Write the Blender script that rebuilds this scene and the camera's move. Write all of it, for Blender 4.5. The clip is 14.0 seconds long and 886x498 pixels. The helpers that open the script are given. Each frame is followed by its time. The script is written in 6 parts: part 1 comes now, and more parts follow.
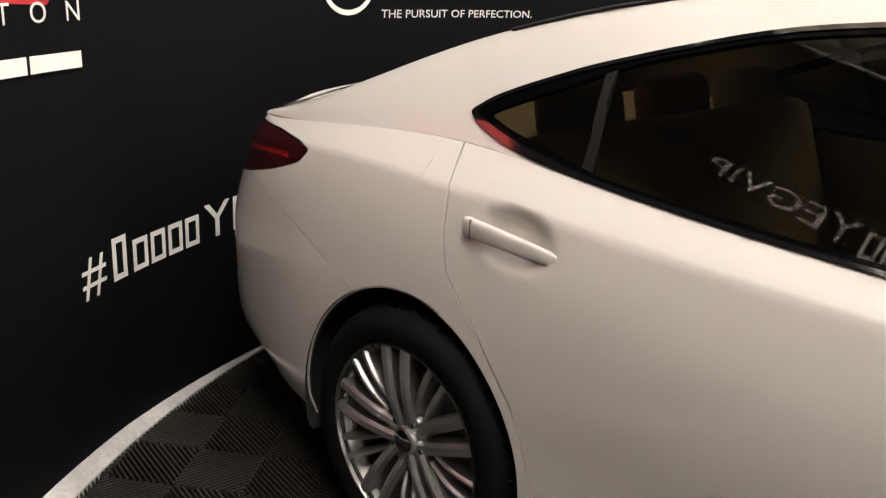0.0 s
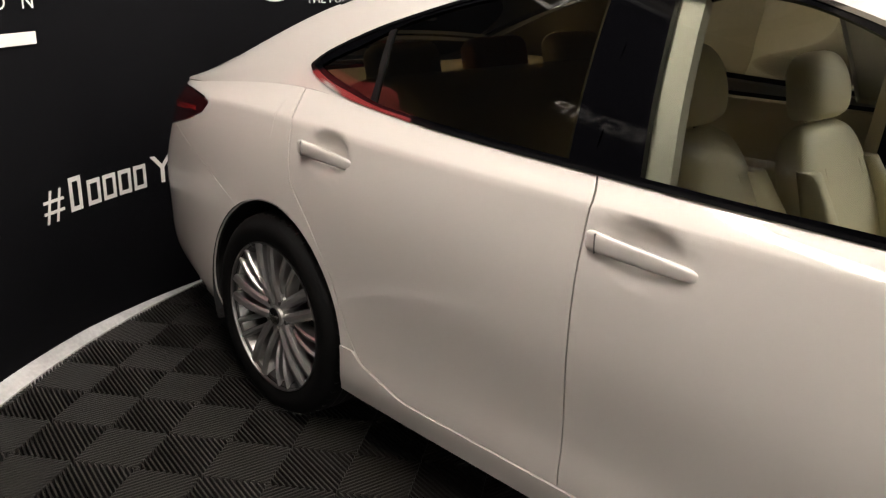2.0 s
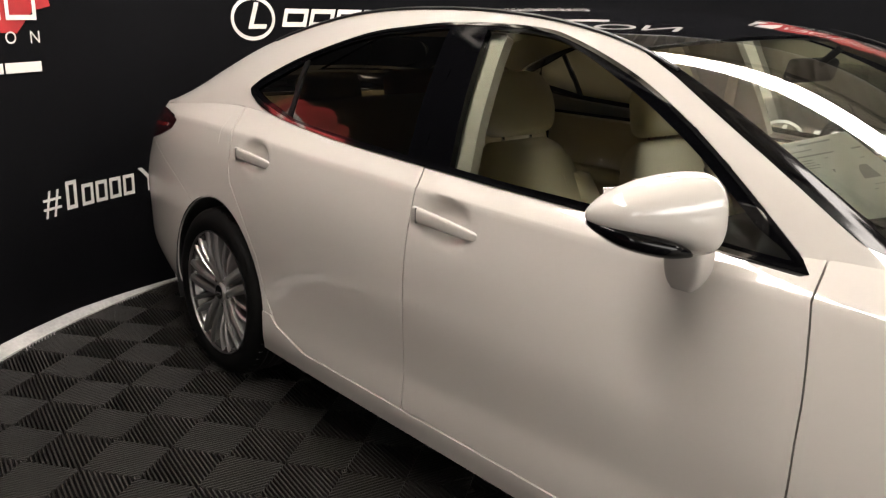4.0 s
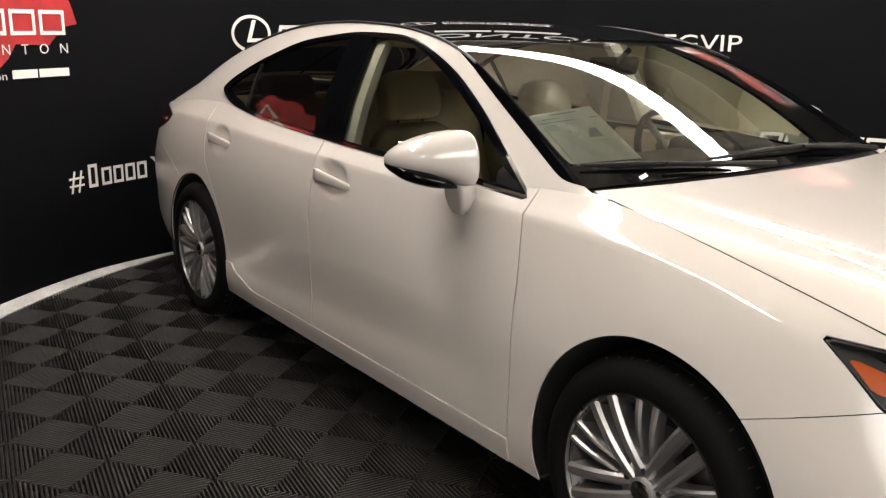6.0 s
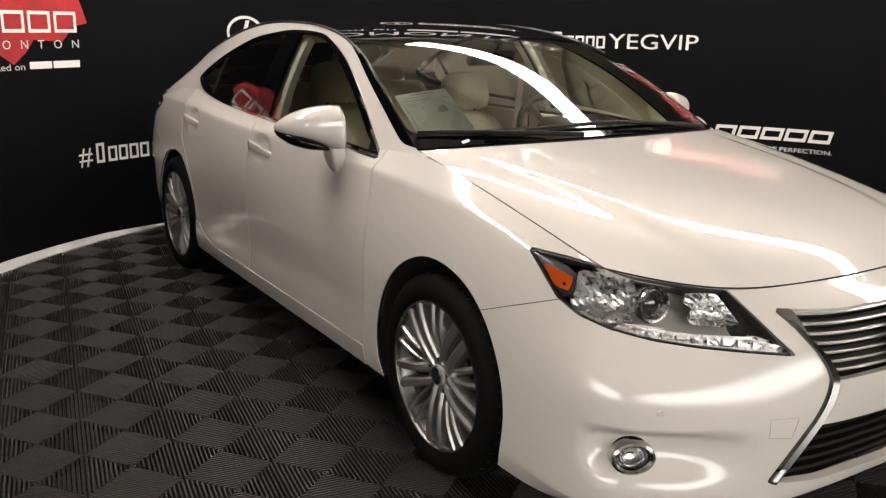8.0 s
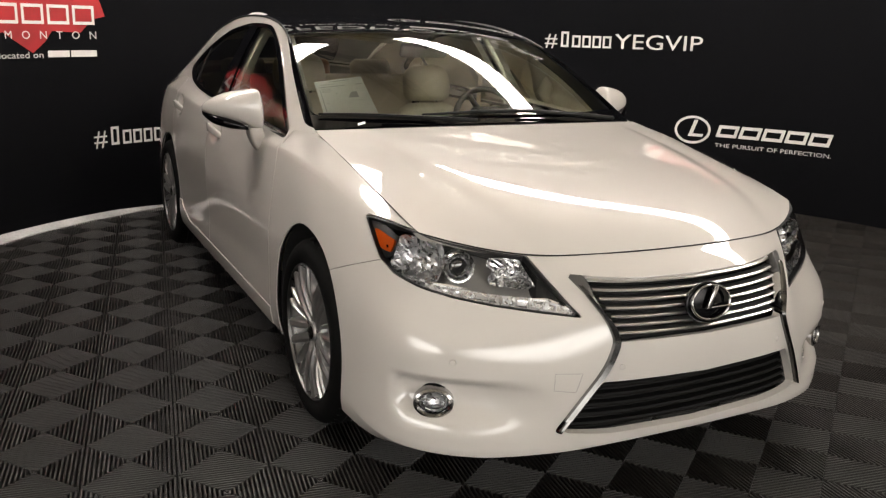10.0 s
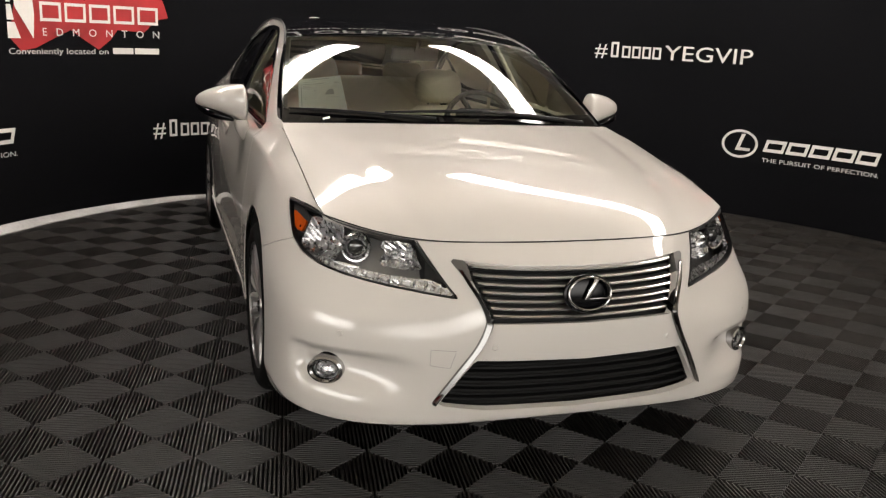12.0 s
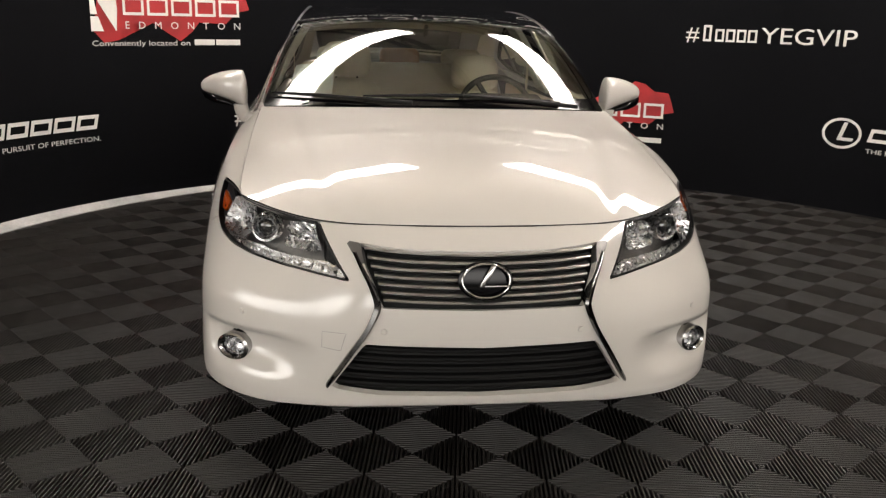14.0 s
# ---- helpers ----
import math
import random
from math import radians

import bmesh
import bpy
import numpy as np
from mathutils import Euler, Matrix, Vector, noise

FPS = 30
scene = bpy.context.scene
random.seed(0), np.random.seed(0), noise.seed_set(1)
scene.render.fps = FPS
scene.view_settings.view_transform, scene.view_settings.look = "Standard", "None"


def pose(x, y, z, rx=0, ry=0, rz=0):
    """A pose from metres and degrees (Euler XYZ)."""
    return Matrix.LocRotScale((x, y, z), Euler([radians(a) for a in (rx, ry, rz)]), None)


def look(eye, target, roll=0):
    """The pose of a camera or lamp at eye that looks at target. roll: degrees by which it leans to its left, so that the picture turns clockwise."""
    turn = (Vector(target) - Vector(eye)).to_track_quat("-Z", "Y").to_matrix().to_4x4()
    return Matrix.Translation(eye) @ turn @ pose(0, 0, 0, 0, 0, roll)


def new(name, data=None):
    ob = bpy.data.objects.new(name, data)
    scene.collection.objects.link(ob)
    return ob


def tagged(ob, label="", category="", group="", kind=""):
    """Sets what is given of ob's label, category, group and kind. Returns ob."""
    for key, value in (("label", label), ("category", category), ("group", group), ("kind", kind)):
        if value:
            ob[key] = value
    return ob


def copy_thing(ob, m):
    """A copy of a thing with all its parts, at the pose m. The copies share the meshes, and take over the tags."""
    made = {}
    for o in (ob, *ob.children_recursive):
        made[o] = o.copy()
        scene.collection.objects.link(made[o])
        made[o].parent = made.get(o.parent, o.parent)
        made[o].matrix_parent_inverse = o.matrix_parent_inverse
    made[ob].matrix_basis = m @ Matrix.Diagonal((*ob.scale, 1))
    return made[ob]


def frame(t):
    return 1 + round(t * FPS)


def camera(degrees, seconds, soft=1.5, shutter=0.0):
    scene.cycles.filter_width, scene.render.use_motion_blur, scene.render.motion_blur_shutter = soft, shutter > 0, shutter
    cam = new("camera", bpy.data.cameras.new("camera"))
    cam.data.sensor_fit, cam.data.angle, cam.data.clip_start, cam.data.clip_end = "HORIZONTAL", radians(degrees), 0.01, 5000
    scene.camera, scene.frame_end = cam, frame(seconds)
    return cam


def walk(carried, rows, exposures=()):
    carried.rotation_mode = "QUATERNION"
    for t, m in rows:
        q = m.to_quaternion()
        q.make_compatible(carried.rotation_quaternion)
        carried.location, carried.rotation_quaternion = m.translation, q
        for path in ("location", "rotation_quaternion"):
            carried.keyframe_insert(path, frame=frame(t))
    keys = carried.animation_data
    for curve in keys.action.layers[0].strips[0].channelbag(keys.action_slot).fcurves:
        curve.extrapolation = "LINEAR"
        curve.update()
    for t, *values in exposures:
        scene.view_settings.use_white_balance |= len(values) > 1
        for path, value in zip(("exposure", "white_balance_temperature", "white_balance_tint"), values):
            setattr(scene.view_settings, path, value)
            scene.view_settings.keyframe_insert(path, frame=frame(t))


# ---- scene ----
cam = camera(54.0, 14.0, soft=1.3)
PATH = [
    (0, (-0.072, -2.151, 1.413), (-1.396, -0.781, 0.805), 2.8),
    (0.5, (0.173, -2.148, 1.401), (-1.219, -0.844, 0.798), 2.8),
    (1, (0.393, -2.164, 1.396), (-1.036, -0.903, 0.791), 2.3),
    (1.5, (0.632, -2.258, 1.403), (-0.781, -0.983, 0.789), 1.6),
    (2, (0.825, -2.258, 1.414), (-0.552, -0.948, 0.79), 0.9),
    (2.5, (1.061, -2.238, 1.408), (-0.327, -0.929, 0.809), 0.6),
    (3, (1.227, -2.242, 1.425), (-0.193, -0.955, 0.852), 0.4),
    (3.2, (1.297, -2.273, 1.427), (-0.127, -0.984, 0.869), 0.7),
    (5.3, (2.251, -2.373, 1.42), (0.732, -1.175, 0.913), 1.3),
    (5.5, (2.365, -2.386, 1.417), (0.839, -1.194, 0.914), 1.2),
    (6, (2.635, -2.388, 1.418), (1.082, -1.23, 0.92), 0.8),
    (6.5, (2.882, -2.327, 1.407), (1.298, -1.209, 0.915), 1.2),
    (7, (3.124, -2.289, 1.416), (1.519, -1.199, 0.928), 1.3),
    (7.5, (3.393, -2.311, 1.413), (1.775, -1.241, 0.926), 0.9),
    (8, (3.6, -2.266, 1.418), (1.972, -1.216, 0.921), 0.9),
    (8.5, (3.79, -2.122, 1.403), (2.138, -1.111, 0.904), 1.3),
    (8.7, (3.856, -2.065, 1.421), (2.193, -1.079, 0.91), 1.1),
    (10.8, (4.42, -1.604, 1.386), (2.647, -0.818, 0.901), 2.4),
    (11, (4.464, -1.551, 1.393), (2.678, -0.794, 0.904), 2.5),
    (11.5, (4.57, -1.401, 1.384), (2.759, -0.706, 0.897), 2.5),
    (12, (4.697, -1.249, 1.399), (2.861, -0.621, 0.915), 2.8),
    (12.5, (4.724, -1.064, 1.395), (2.858, -0.535, 0.906), 2.6),
    (13, (4.722, -0.822, 1.382), (2.826, -0.428, 0.883), 2.4),
    (13.5, (4.777, -0.63, 1.378), (2.868, -0.319, 0.869), 1.8),
    (14, (4.842, -0.426, 1.392), (2.925, -0.183, 0.876), 1.6),
]
walk(cam, [(t, look(eye, target, roll)) for t, eye, target, roll in PATH],
     [(0.0, 1.38), (1.5, 1.48), (3.0, 1.38), (5.5, 1.34), (7.0, 1.18), (8.5, 1.03), (11.0, 0.93), (14.0, 0.88)])

# ---------------------------------------------------------------- light
world = bpy.data.worlds.new("hall")
world.use_nodes = True
world.node_tree.nodes["Background"].inputs[0].default_value = (0.9, 0.85, 0.78, 1)
world.node_tree.nodes["Background"].inputs[1].default_value = 0.05
scene.world = world


# ---------------------------------------------------------------- materials
def material(name, color=(0.5, 0.5, 0.5), rough=0.5, metal=0.0, coat=0.0, spec=0.5, grain=0.0, grain_scale=200.0,
             bump=0.0, bump_scale=300.0, stain=0.0, stain_scale=3.0, rough_var=0.0, emit=0.0, emit_color=(1, 1, 1)):
    """A surface with two scales of variation: fine grain and broad stains."""
    m = bpy.data.materials.new(name)
    m.use_nodes = True
    nt = m.node_tree
    p = nt.nodes["Principled BSDF"]
    p.inputs["Base Color"].default_value = (*color, 1)
    p.inputs["Roughness"].default_value = rough
    p.inputs["Metallic"].default_value = metal
    p.inputs["Specular IOR Level"].default_value = spec
    p.inputs["Coat Weight"].default_value = coat
    p.inputs["Coat Roughness"].default_value = 0.03
    if emit:
        p.inputs["Emission Color"].default_value = (*emit_color, 1)
        p.inputs["Emission Strength"].default_value = emit
    if grain or stain or bump or rough_var:
        tc = nt.nodes.new("ShaderNodeTexCoord")
    if grain or stain:
        src = None
        for amount, scale in ((grain, grain_scale), (stain, stain_scale)):
            if not amount:
                continue
            n = nt.nodes.new("ShaderNodeTexNoise")
            n.inputs["Scale"].default_value = scale
            n.inputs["Detail"].default_value = 5
            nt.links.new(tc.outputs["Object"], n.inputs["Vector"])
            r = nt.nodes.new("ShaderNodeMapRange")
            r.inputs["From Min"].default_value, r.inputs["From Max"].default_value = 0.3, 0.7
            r.inputs["To Min"].default_value, r.inputs["To Max"].default_value = 1 - amount, 1 + amount
            nt.links.new(n.outputs["Fac"], r.inputs["Value"])
            if src is None:
                src = r.outputs["Result"]
            else:
                k = nt.nodes.new("ShaderNodeMath")
                k.operation = "MULTIPLY"
                nt.links.new(src, k.inputs[0])
                nt.links.new(r.outputs["Result"], k.inputs[1])
                src = k.outputs[0]
        v = nt.nodes.new("ShaderNodeVectorMath")
        v.operation = "SCALE"
        v.inputs[0].default_value = color
        nt.links.new(src, v.inputs["Scale"])
        nt.links.new(v.outputs["Vector"], p.inputs["Base Color"])
    if rough_var:
        n = nt.nodes.new("ShaderNodeTexNoise")
        n.inputs["Scale"].default_value = stain_scale * 2
        n.inputs["Detail"].default_value = 6
        nt.links.new(tc.outputs["Object"], n.inputs["Vector"])
        r = nt.nodes.new("ShaderNodeMapRange")
        r.inputs["From Min"].default_value, r.inputs["From Max"].default_value = 0.3, 0.7
        r.inputs["To Min"].default_value, r.inputs["To Max"].default_value = max(0.02, rough - rough_var), min(1, rough + rough_var)
        nt.links.new(n.outputs["Fac"], r.inputs["Value"])
        nt.links.new(r.outputs["Result"], p.inputs["Roughness"])
    if bump:
        n = nt.nodes.new("ShaderNodeTexNoise")
        n.inputs["Scale"].default_value = bump_scale
        n.inputs["Detail"].default_value = 3
        nt.links.new(tc.outputs["Object"], n.inputs["Vector"])
        b = nt.nodes.new("ShaderNodeBump")
        b.inputs["Strength"].default_value = bump
        b.inputs["Distance"].default_value = 0.002
        nt.links.new(n.outputs["Fac"], b.inputs["Height"])
        nt.links.new(b.outputs["Normal"], p.inputs["Normal"])
    return m


def pane(name, tint, ior=1.5, rough=0.0):
    """Thin glass: a tinted see-through sheet with a mirror gloss by Fresnel."""
    m = bpy.data.materials.new(name)
    m.use_nodes = True
    nt = m.node_tree
    nt.nodes.remove(nt.nodes["Principled BSDF"])
    out = nt.nodes["Material Output"]
    t = nt.nodes.new("ShaderNodeBsdfTransparent")
    t.inputs[0].default_value = (*tint, 1)
    g = nt.nodes.new("ShaderNodeBsdfGlossy")
    g.inputs["Roughness"].default_value = rough
    f = nt.nodes.new("ShaderNodeFresnel")
    f.inputs[0].default_value = ior
    mix = nt.nodes.new("ShaderNodeMixShader")
    nt.links.new(f.outputs[0], mix.inputs[0])
    nt.links.new(t.outputs[0], mix.inputs[1])
    nt.links.new(g.outputs[0], mix.inputs[2])
    nt.links.new(mix.outputs[0], out.inputs["Surface"])
    return m


def pearl_paint(name, gloss_low, gloss_high):
    m = material(name, (0.53, 0.50, 0.462), 0.36, 0.0, 1.0, 0.10)
    nt = m.node_tree
    p = nt.nodes["Principled BSDF"]
    p.inputs["Coat Roughness"].default_value = 0.025
    p.inputs["Coat IOR"].default_value = 1.7
    tc = nt.nodes.new("ShaderNodeTexCoord")
    flake = nt.nodes.new("ShaderNodeTexVoronoi")
    flake.inputs["Scale"].default_value = 900
    nt.links.new(tc.outputs["Object"], flake.inputs["Vector"])
    r = nt.nodes.new("ShaderNodeMapRange")
    r.inputs["To Min"].default_value, r.inputs["To Max"].default_value = 0.26, 0.42
    nt.links.new(flake.outputs["Color"], r.inputs["Value"])
    nt.links.new(r.outputs["Result"], p.inputs["Roughness"])
    dust = nt.nodes.new("ShaderNodeTexNoise")
    dust.inputs["Scale"].default_value = 3.5
    dust.inputs["Detail"].default_value = 7
    nt.links.new(tc.outputs["Object"], dust.inputs["Vector"])
    d = nt.nodes.new("ShaderNodeMapRange")
    d.inputs["From Min"].default_value, d.inputs["From Max"].default_value = 0.3, 0.75
    d.inputs["To Min"].default_value, d.inputs["To Max"].default_value = gloss_low, gloss_high
    nt.links.new(dust.outputs["Fac"], d.inputs["Value"])
    nt.links.new(d.outputs["Result"], p.inputs["Coat Roughness"])
    return m


PAINT = pearl_paint("pearl_white_paint", 0.004, 0.014)
BLACK_GLOSS = material("black_gloss_trim", (0.0015, 0.0015, 0.002), 0.06, 0, 0.0, 0.2, rough_var=0.04)
BLACK_SATIN = material("black_satin_plastic", (0.012, 0.012, 0.013), 0.45, bump=0.15, bump_scale=900)
WELL = material("wheel_well_liner", (0.006, 0.006, 0.006), 0.85, bump=0.4, bump_scale=120)
RUBBER = material("tyre_rubber", (0.0035, 0.0035, 0.0035), 0.75, 0, 0, 0.1, grain=0.2, grain_scale=60, bump=0.2, bump_scale=500)
CHROME = material("chrome", (0.72, 0.72, 0.73), 0.07, 1.0, rough_var=0.03, stain_scale=20)
DARK_CHROME = material("dark_chrome", (0.34, 0.33, 0.32), 0.16, 1.0, rough_var=0.05, stain_scale=20)
ALLOY = material("machined_alloy", (0.55, 0.54, 0.53), 0.42, 1.0, rough_var=0.06, stain_scale=15)
ALLOY_DARK = material("rim_barrel_metal", (0.16, 0.155, 0.15), 0.35, 1.0, rough_var=0.1, stain_scale=15)
BRAKE = material("brake_disc_steel", (0.22, 0.21, 0.20), 0.4, 1.0, grain=0.2, grain_scale=80)
GLASS = pane("windscreen_glass", (0.93, 0.985, 0.94), 1.65)
SIDE_GLASS = pane("side_glass", (0.95, 0.99, 0.95), 1.5)
PRIVACY = pane("privacy_glass", (0.24, 0.22, 0.17), 1.58)
ROOF_GLASS = material("black_roof_glass", (0.004, 0.004, 0.005), 0.03, 0, 0.0, 0.6)
LENS = pane("lamp_lens", (0.97, 0.97, 0.97), 1.34)
WIPER_BLACK = material("wiper_black", (0.004, 0.004, 0.004), 0.55, 0, 0, 0.25)
PROJECTOR = material("projector_glass", (0.02, 0.02, 0.02), 0.05, 0, 1.0, 0.8)
LAMP_RING = material("lamp_ring_silver", (0.66, 0.66, 0.66), 0.26, 1.0, rough_var=0.06, stain_scale=40)
TRIM_CHROME = material("window_trim_chrome", (0.32, 0.31, 0.30), 0.06, 1.0, rough_var=0.02, stain_scale=20)
LAMP_DARK = material("lamp_dark_plastic", (0.22, 0.215, 0.21), 0.30, 0.6, 0, 0.4)
EDGE_CHROME = material("grille_edge_chrome", (0.14, 0.138, 0.135), 0.12, 1.0, rough_var=0.04, stain_scale=20)
CORNER_GREY = material("grille_corner_grey", (0.16, 0.155, 0.15), 0.4, 0.8)
LAMP_SILVER = material("lamp_silver", (0.56, 0.56, 0.57), 0.28, 1.0, rough_var=0.06, stain_scale=40)
SLAT_CHROME = material("dark_slat_chrome", (0.72, 0.71, 0.70), 0.28, 1.0)
GRILLE_BLACK = material("lower_grille_black", (0.0022, 0.0022, 0.0022), 0.7, 0, 0, 0.2, bump=0.1, bump_scale=700)
AMBER = material("amber_reflector", (0.62, 0.10, 0.010), 0.18, 0, 0.8)
RED_LENS = material("red_tail_lens", (0.028, 0.0015, 0.002), 0.08, 0, 0.9)
RED_BRIGHT = material("red_tail_light_bar", (0.16, 0.005, 0.005), 0.15, 0, 0.9)
LEATHER = material("cream_leather", (0.60, 0.54, 0.39), 0.5, 0, 0, 0.4, grain=0.06, grain_scale=150, bump=0.35, bump_scale=450)
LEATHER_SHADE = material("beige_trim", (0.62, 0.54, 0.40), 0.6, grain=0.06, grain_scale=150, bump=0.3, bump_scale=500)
TAN = material("tan_leather", (0.34, 0.16, 0.08), 0.5, bump=0.3, bump_scale=400)
DASH = material("dark_dashboard", (0.02, 0.018, 0.016), 0.6, bump=0.35, bump_scale=600)
CARPET = material("dark_carpet", (0.03, 0.026, 0.022), 0.95, bump=0.6, bump_scale=500)
HEADLINER = material("cream_headliner", (0.45, 0.42, 0.34), 0.9, bump=0.3, bump_scale=700)
PAPER = material("paper_sheet", (0.90, 0.93, 0.90), 0.75, grain=0.02, grain_scale=40)
INK = material("grey_ink", (0.50, 0.54, 0.53), 0.8)
WALL = material("black_banner_fabric", (0.0031, 0.0032, 0.0041), 0.7, 0, 0, 0.06, grain=0.12, grain_scale=500, stain=0.18,
                stain_scale=1.1, bump=0.25, bump_scale=1400, rough_var=0.1)
WHITE_PRINT = material("white_print", (0.64, 0.62, 0.585), 0.6, grain=0.03, grain_scale=90)
RED_PRINT = material("red_print", (0.32, 0.013, 0.015), 0.6, stain=0.25, stain_scale=5)
TILE = material("dark_rubbery_tile", (0.0160, 0.0140, 0.0124), 0.44, 0, 0, 0.4, grain=0.2, grain_scale=90, stain=0.25, stain_scale=2.2,
                bump=0.2, bump_scale=300, rough_var=0.12)
TILE_PIT = material("tile_gap_black", (0.003, 0.003, 0.003), 0.9, grain=0.2, grain_scale=50)
CONCRETE = material("pale_concrete", (0.42, 0.41, 0.40), 0.5, grain=0.12, grain_scale=60, stain=0.25, stain_scale=4, bump=0.2,
                    bump_scale=80, rough_var=0.15)
HALL_WALL = material("painted_hall_wall", (0.70, 0.66, 0.60), 0.8, grain=0.05, grain_scale=60, stain=0.08, stain_scale=1.0)
DECK = material("ceiling_deck", (0.62, 0.57, 0.48), 0.6, stain=0.15, stain_scale=1.5)
STEEL = material("painted_joist", (0.05, 0.046, 0.04), 0.55, stain=0.2, stain_scale=3)
TUBE = material("fluorescent_tube", (1, 1, 1), 0.4, emit=17.0, emit_color=(1.0, 0.92, 0.85))
# emission of the added fill panels, standing in for the hall's front light
FILL_GLOW = material("soft_fill_glow", (0.0, 0.0, 0.0), 1.0, spec=0.0, emit=1.8, emit_color=(1.0, 0.955, 0.90))


def fill_falloff(m, strength):
    """Added fill glow: strongest in the middle, faded softly to the frame to soften reflections."""
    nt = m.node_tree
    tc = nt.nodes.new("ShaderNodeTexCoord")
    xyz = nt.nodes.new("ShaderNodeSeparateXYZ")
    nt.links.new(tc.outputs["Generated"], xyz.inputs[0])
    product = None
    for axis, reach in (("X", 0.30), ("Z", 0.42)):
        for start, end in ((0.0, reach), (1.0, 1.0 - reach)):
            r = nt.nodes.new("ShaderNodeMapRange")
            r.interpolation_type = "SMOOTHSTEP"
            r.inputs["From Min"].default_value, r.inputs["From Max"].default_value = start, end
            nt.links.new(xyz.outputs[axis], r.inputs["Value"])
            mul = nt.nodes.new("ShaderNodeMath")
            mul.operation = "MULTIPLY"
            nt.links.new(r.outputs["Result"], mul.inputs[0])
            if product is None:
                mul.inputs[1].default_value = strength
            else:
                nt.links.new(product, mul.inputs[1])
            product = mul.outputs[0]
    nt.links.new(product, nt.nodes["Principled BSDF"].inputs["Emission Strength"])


fill_falloff(FILL_GLOW, 3.6)
TRAY = material("lamp_tray", (0.7, 0.7, 0.68), 0.4, stain=0.05)


# ---------------------------------------------------------------- building helpers
def link_mesh(name, verts, faces, mat, parent=None, label="", smooth=False):
    me = bpy.data.meshes.new(name)
    me.from_pydata([tuple(map(float, v)) for v in verts], [], [tuple(map(int, f)) for f in faces])
    me.materials.append(mat)
    me.update()
    if smooth:
        me.polygons.foreach_set("use_smooth", [True] * len(me.polygons))
    ob = new(name, me)
    if parent is not None:
        ob.parent = parent
    if label:
        tagged(ob, label)
    return ob


def part(name, bm, mat, parent=None, label="", smooth=True, angle=40):
    me = bpy.data.meshes.new(name)
    bm.normal_update()
    bm.to_mesh(me)
    bm.free()
    me.materials.append(mat)
    if smooth:
        me.polygons.foreach_set("use_smooth", [True] * len(me.polygons))
        me.set_sharp_from_angle(angle=radians(angle))
    ob = new(name, me)
    if parent is not None:
        ob.parent = parent
    if label:
        tagged(ob, label)
    return ob


def empty(name, label, category, group="", at=(0, 0, 0)):
    ob = new(name)
    ob.location = at
    return tagged(ob, label, category, group)


def box_bm(size, at=(0, 0, 0), bevel=0.0, segments=2, turn=None):
    bm = bmesh.new()
    bmesh.ops.create_cube(bm, size=1.0)
    bmesh.ops.scale(bm, vec=size, verts=bm.verts)
    if bevel:
        bmesh.ops.bevel(bm, geom=bm.edges[:], offset=bevel, segments=segments, profile=0.5, affect="EDGES")
    if turn is not None:
        bmesh.ops.transform(bm, matrix=turn, verts=bm.verts)
    bmesh.ops.translate(bm, vec=at, verts=bm.verts)
    return bm


def crom(P, n):
    """Catmull-Rom through the points P, n steps to a stretch."""
    P = np.asarray(P, float)
    Q = np.concatenate([[2 * P[0] - P[1]], P, [2 * P[-1] - P[-2]]])
    out = []
    for i in range(len(P) - 1):
        a, b, c, d = Q[i:i + 4]
        for k in range(n):
            t = k / n
            out.append(0.5 * (2 * b + (c - a) * t + (2 * a - 5 * b + 4 * c - d) * t * t + (3 * b - a - 3 * c + d) * t ** 3))
    out.append(P[-1])
    return np.array(out)


def eased(P, times):
    """Evens out a dense line, its ends held."""
    P = P.copy()
    for _ in range(times):
        P[1:-1] = 0.5 * P[1:-1] + 0.25 * (P[:-2] + P[2:])
    return P


def loft(rows, n_along, n_across):
    """A smooth sheet through feature lines: rows[k] is a list of points, all of one length."""
    dense = np.array([eased(crom(r, n_along), 24) for r in rows])
    return np.array([crom(dense[:, i], n_across) for i in range(dense.shape[1])])


